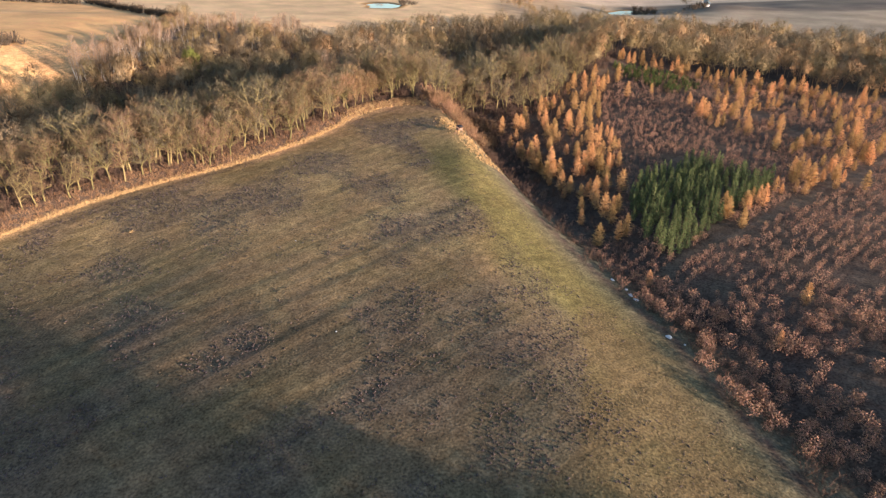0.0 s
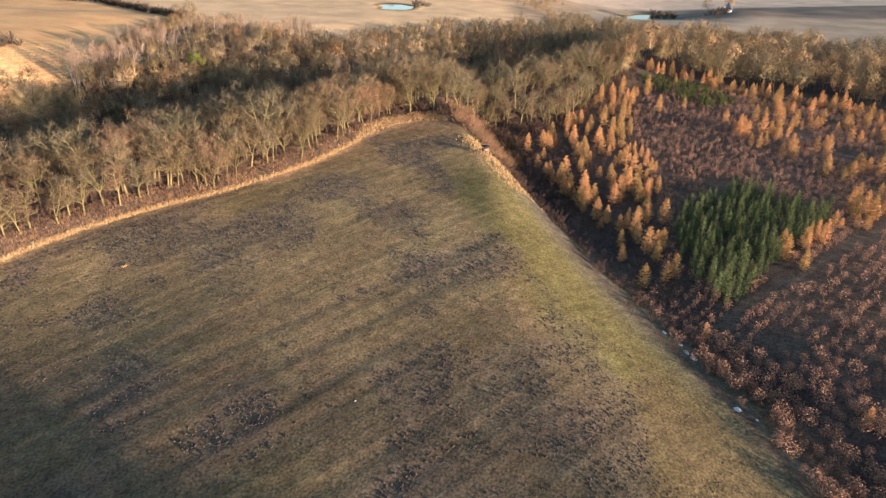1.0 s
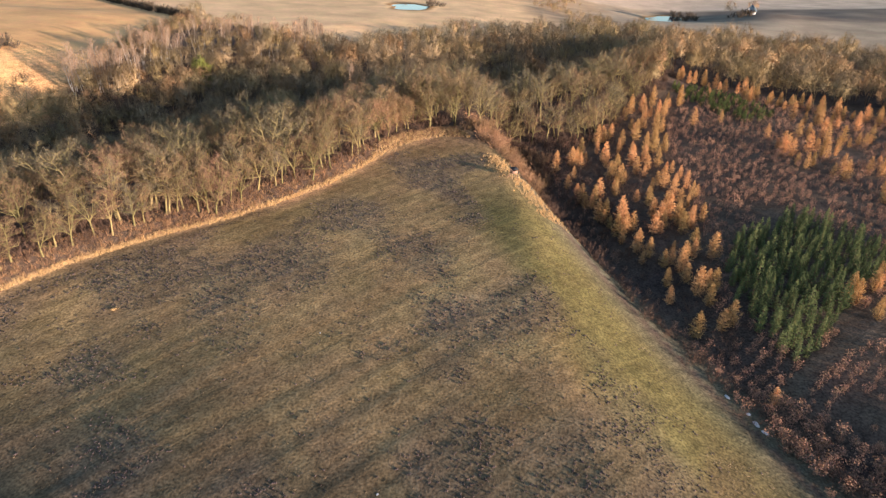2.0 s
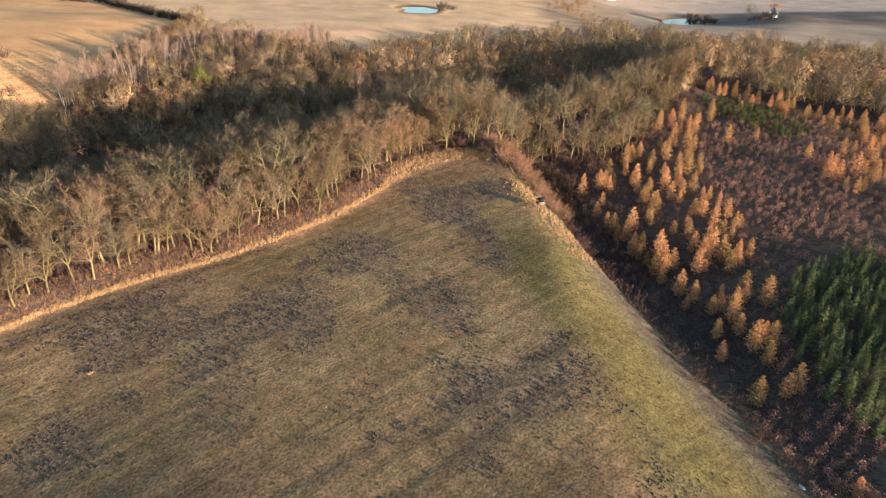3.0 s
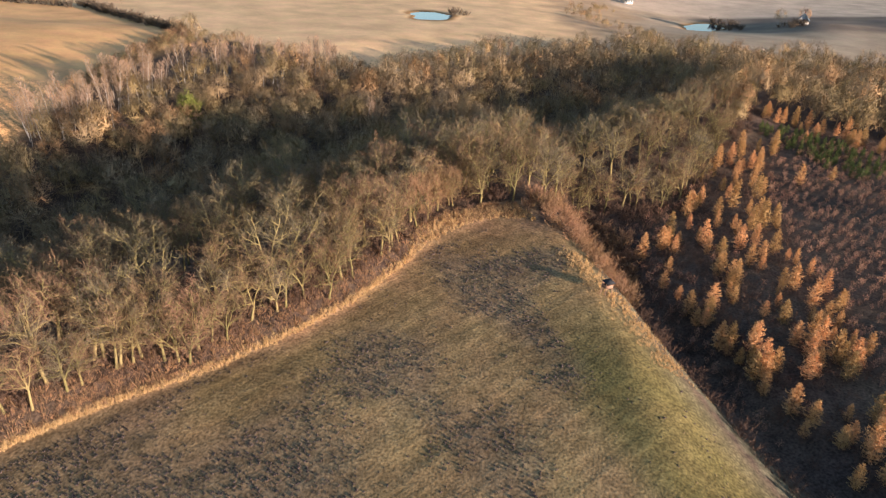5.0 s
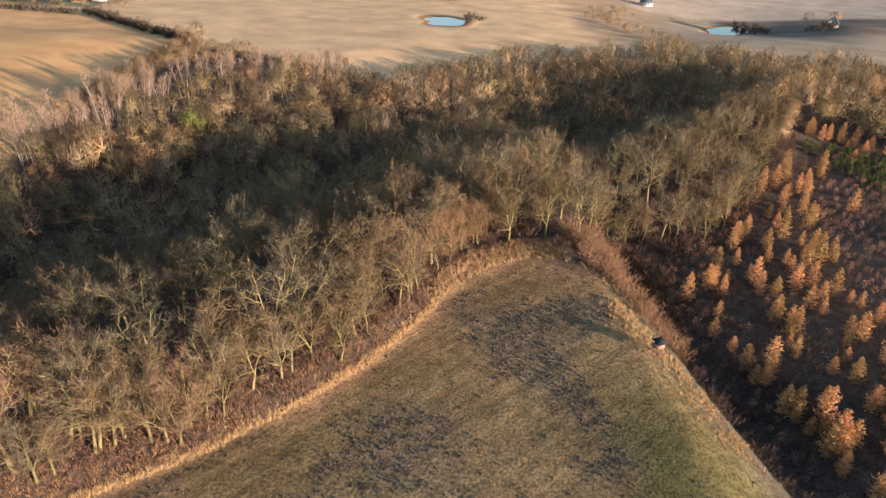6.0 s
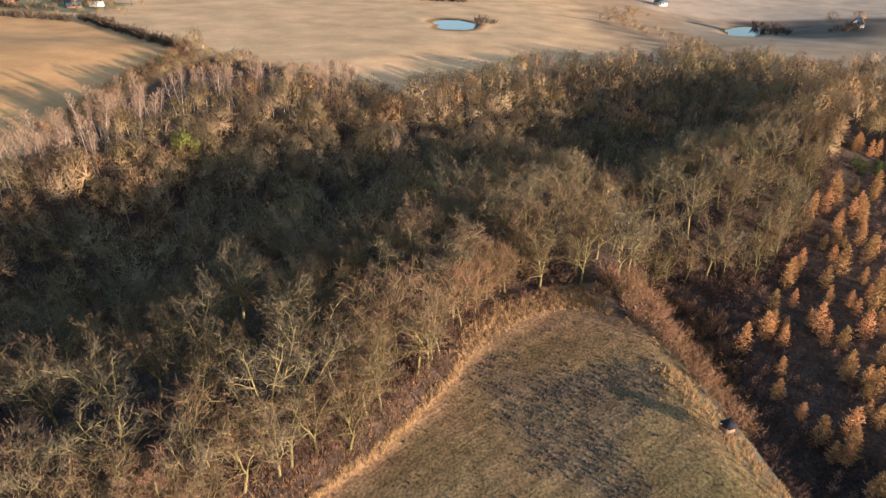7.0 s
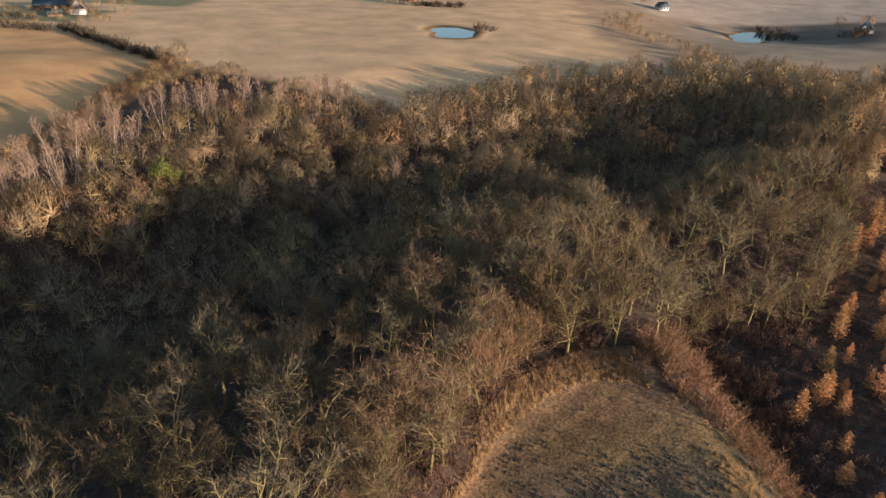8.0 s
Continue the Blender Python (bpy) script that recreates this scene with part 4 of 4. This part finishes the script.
# ---- small things on the meadow ----
def raised_hide():
    """A roofed hunting hide on four legs, with a ladder."""
    root = new("raised_hide")
    for x in (-0.9, 0.9):
        for y in (-0.8, 0.8):
            leg = Pile()
            tube(leg, [(x * 1.25, y * 1.25, -0.4), (x, y, 2.3)], [0.09, 0.08], 6)
            part("leg", leg.mesh("leg", PLANK, smooth=True), root)
    p = Pile()
    box(p, -1.1, 1.1, -1.0, 1.0, 2.25, 2.37)
    part("platform", p.mesh("platform", PLANK), root)
    for nm, dims in (("wall_panel", (-1.05, 1.05, -0.98, -0.92, 2.37, 3.2)), ("wall_panel", (-1.05, 1.05, 0.92, 0.98, 2.37, 4.0)),
                     ("wall_panel", (-1.05, -0.99, -0.92, 0.92, 2.37, 3.2)), ("wall_panel", (0.99, 1.05, -0.92, 0.92, 2.37, 3.2))):
        p = Pile()
        box(p, *dims)
        part(nm, p.mesh(nm, PLANK), root)
    for x in (-1.0, 1.0):
        p = Pile()
        box(p, x - 0.05, x + 0.05, -0.97, -0.87, 3.2, 3.95)
        part("post", p.mesh("post", PLANK), root)
    p = Pile()
    box(p, -1.25, 1.25, -1.2, 1.2, 4.0, 4.09)
    roof = part("roof", p.mesh("roof", FELT), root, "dark felt-covered slanting roof")
    roof.matrix_basis = Matrix.Rotation(radians(6), 4, "X")
    ladder = Pile()
    for y in (-0.3, 0.3):
        tube(ladder, [(-3.0, y, -0.1), (-1.05, y, 2.5)], [0.05, 0.045], 5)
    for i in range(8):
        t = (i + 0.5) / 8
        x, z = -3.0 + 1.95 * t, -0.1 + 2.6 * t
        tube(ladder, [(x, -0.3, z), (x, 0.3, z)], [0.03, 0.03], 5)
    part("ladder", ladder.mesh("ladder", PLANK), root)
    return tagged(root, "raised wooden hunting hide with dark felt roof on legs", "hunting hide")


hide = raised_hide()
first[hide] = at_ground(6.8, 190.6, radians(25), 0.72, 0.0, 1.0)


def boulder(rng, size):
    bm = bmesh.new()
    bmesh.ops.create_icosphere(bm, subdivisions=2, radius=1)
    for v in bm.verts:
        k = 1 + 0.35 * noise.noise(v.co * 1.4 + Vector((rng.random() * 9, 0, 0)))
        v.co = Vector((v.co.x * size * 1.4 * k, v.co.y * size * k, v.co.z * size * 0.6 * k))
    me = bpy.data.meshes.new("boulder")
    bm.to_mesh(me)
    bm.free()
    me.materials.append(STONE)
    return me


for x, y, s in ((44.2, 98.3, 0.6), (46.6, 96.4, 0.3), (41.2, 114.5, 0.6), (41.9, 112.6, 0.5), (41.0, 117.0, 0.4), (39.0, 121, 0.45), (-16.5, 93.0, 0.16), (-30.3, 125.7, 0.15), (-5, 60.2, 0.15)):
    ob = new("boulder", boulder(rng, s))
    ob.matrix_basis = at_ground(x, y, rng.uniform(0, 3), 1.0, 0.1)
    tagged(ob, "pale field stone lying beside the ditch" if x > 0 else "small pale stone lying in the meadow turf", "stone", "pale field stones")
tussock_v, tussock_f = tuft(rng, 60, 0.9, 1.0, 0.12)
pale = new("straw_heap", mesh_of("straw_heap", tussock_v, tussock_f, [STRAW]))
pale.matrix_basis = at_ground(-69.8, 132.8, 0, 0.7, 0.0)
tagged(pale, "pale heap of straw lying in the meadow", "straw heap")

# ---- far farmland ----
HEDGES = [bush_pile(rng, 4.5, 2.6, 18, 18, 0.18, 0.18).arrays() for _ in range(3)]
hedge_spots = []
for (x0, y0), (x1, y1), k in (((-163, 412), (-252, 486), 84), ((-252, 478), (-330, 486), 30), ((-345, 520), (-285, 512), 16)):
    for i in range(k):
        t = (i + rng.random()) / k
        hedge_spots.append((x0 + (x1 - x0) * t + rng.gauss(0, 1.2), y0 + (y1 - y0) * t + rng.gauss(0, 1.2)))
hedge_spots += [(-192 + rng.gauss(0, 5), 292 + rng.gauss(0, 4)) for _ in range(16)]
hedge_spots += [(-78 + 1.5 * i + rng.gauss(0, 1), 655 + 0.12 * i + rng.gauss(0, 2)) for i in range(24)]
hedge_spots += [(190 + 9 * math.sin(i) + i * 0.6, 640 + i * 2.6 + rng.gauss(0, 2)) for i in range(26)]
hedge_spots += [(-29 + rng.gauss(0, 4), 545 + rng.gauss(0, 5)) for _ in range(8)]
hedge_spots += [(228 + rng.gauss(0, 5), 622 + rng.gauss(0, 4)) for _ in range(10)]
vale_spots = [(80 + 14 * math.sin(i * 0.09) + rng.gauss(0, 5), 470 + 2.6 * i + rng.gauss(0, 6)) for i in range(84)]
vale_spots += [(-90 + rng.gauss(0, 8), 660 + rng.gauss(0, 4)) for _ in range(14)] + [(-285 + rng.gauss(0, 26), 520 + rng.gauss(0, 14)) for _ in range(26)]
stuff("field_hedges", HEDGES, hedge_spots, rng, 0.7, 1.2, HEDGE, "dark bare hedges and bushes between the fields", "hedge")
stuff("rough_bushes", FAR_OAK, vale_spots, rng, 0.25, 0.55, WOODS, "scattered bare bushes along the shallow vale and farmyards", "bushes", tones=TONES)
lone = [(-161, 404), (-156, 409), (-150, 398), (-262, 540), (-255, 548), (-250, 552), (-268, 530), (-74, 668), (-62, 664), (246, 640), (226, 634), (120, 760), (112, 742)]
stuff("farm_trees", FAR_OAK, lone, rng, 0.7, 1.0, WOODS, "bare trees beside the far farmsteads and hedges", "trees", tones=TONES)


def house(length, width, eaves, ridge, wall_mat, roof_mat, label, windows=3):
    """A farm building with gables, roof, door and windows."""
    root = new("farmhouse")
    l, w = length / 2, width / 2
    p = Pile()
    v = [(-l, -w, -0.5), (l, -w, -0.5), (l, w, -0.5), (-l, w, -0.5), (-l, -w, eaves), (l, -w, eaves), (l, w, eaves), (-l, w, eaves), (-l, 0, ridge), (l, 0, ridge)]
    p.add(v, [(0, 1, 5), (0, 5, 4), (1, 2, 6), (1, 6, 5), (2, 3, 7), (2, 7, 6), (3, 0, 4), (3, 4, 7), (4, 7, 8), (5, 9, 6), (4, 8, 9), (4, 9, 5), (7, 6, 9), (7, 9, 8)])
    part("wall", p.mesh("wall", wall_mat), root)
    for s in (-1, 1):
        p = Pile()
        k = 0.5
        out = (eaves - (ridge - eaves) * k / w)
        a = [(-l - 0.4, s * (w + k), out + 0.06), (l + 0.4, s * (w + k), out + 0.06), (l + 0.4, 0, ridge + 0.06), (-l - 0.4, 0, ridge + 0.06)]
        b = [(x, y, z + 0.22) for x, y, z in a]
        p.add(a + b, [(0, 2, 1), (0, 3, 2), (4, 5, 6), (4, 6, 7), (0, 1, 5), (0, 5, 4), (1, 2, 6), (1, 6, 5), (2, 3, 7), (2, 7, 6), (3, 0, 4), (3, 4, 7)])
        part("roof", p.mesh("roof", roof_mat), root)
    p = Pile()
    box(p, l * 0.3, l * 0.3 + 0.7, -0.4, 0.4, ridge - 1.0, ridge + 1.1)
    part("chimney", p.mesh("chimney", TILES), root)
    for s in (-1, 1):
        for i in range(windows):
            x = -l + length * (i + 0.5) / windows
            p = Pile()
            box(p, x - 0.55, x + 0.55, s * w - 0.03, s * w + 0.03, 1.0, 2.3)
            part("window", p.mesh("window", GLASS), root)
        p = Pile()
        box(p, s * l - 0.03, s * l + 0.03, -0.6, 0.6, eaves - 0.2, eaves + 1.0)
        part("window", p.mesh("window", GLASS), root)
    return tagged(root, label, "house")


for dims, x, y, turn, walls, roof, label in (
        ((13, 8.5, 3.2, 8.4), -274, 541, 118, PLASTER, THATCH, "white rendered farmhouse with a steep brown roof beside a hedge"),
        ((22, 9, 3.0, 6.2), -296, 553, 20, PLANK, SLATE, "long barn with a dark teal roof behind the farmhouse"),
        ((8, 6, 2.6, 5.0), -318, 522, 10, PLANK, TILES, "small brown wooden shed in the farmyard"),
        ((8, 5, 2.2, 4.2), -281, 527, 40, PLANK, SLATE, "low wooden outbuilding with a dark slate roof"),
        ((11, 8, 3.0, 6.8), -84, 664, 60, PLASTER, TILES, "pale farmhouse among bare trees behind the pond"),
        ((11, 8, 3.0, 7.4), 240, 627, 65, PLASTER, SLATE, "white house with a pointed gable on the slope"),
        ((10, 7, 3.0, 6.5), 130, 754, 30, PLASTER, SLATE, "small white house by the far valley")):
    ob = house(*dims, walls, roof, label)
    ob.matrix_basis = at_ground(x, y, radians(turn), 1.0, 0.0)

# the models stand at the places kept for them
for ob, m in first.items():
    ob.matrix_basis = m
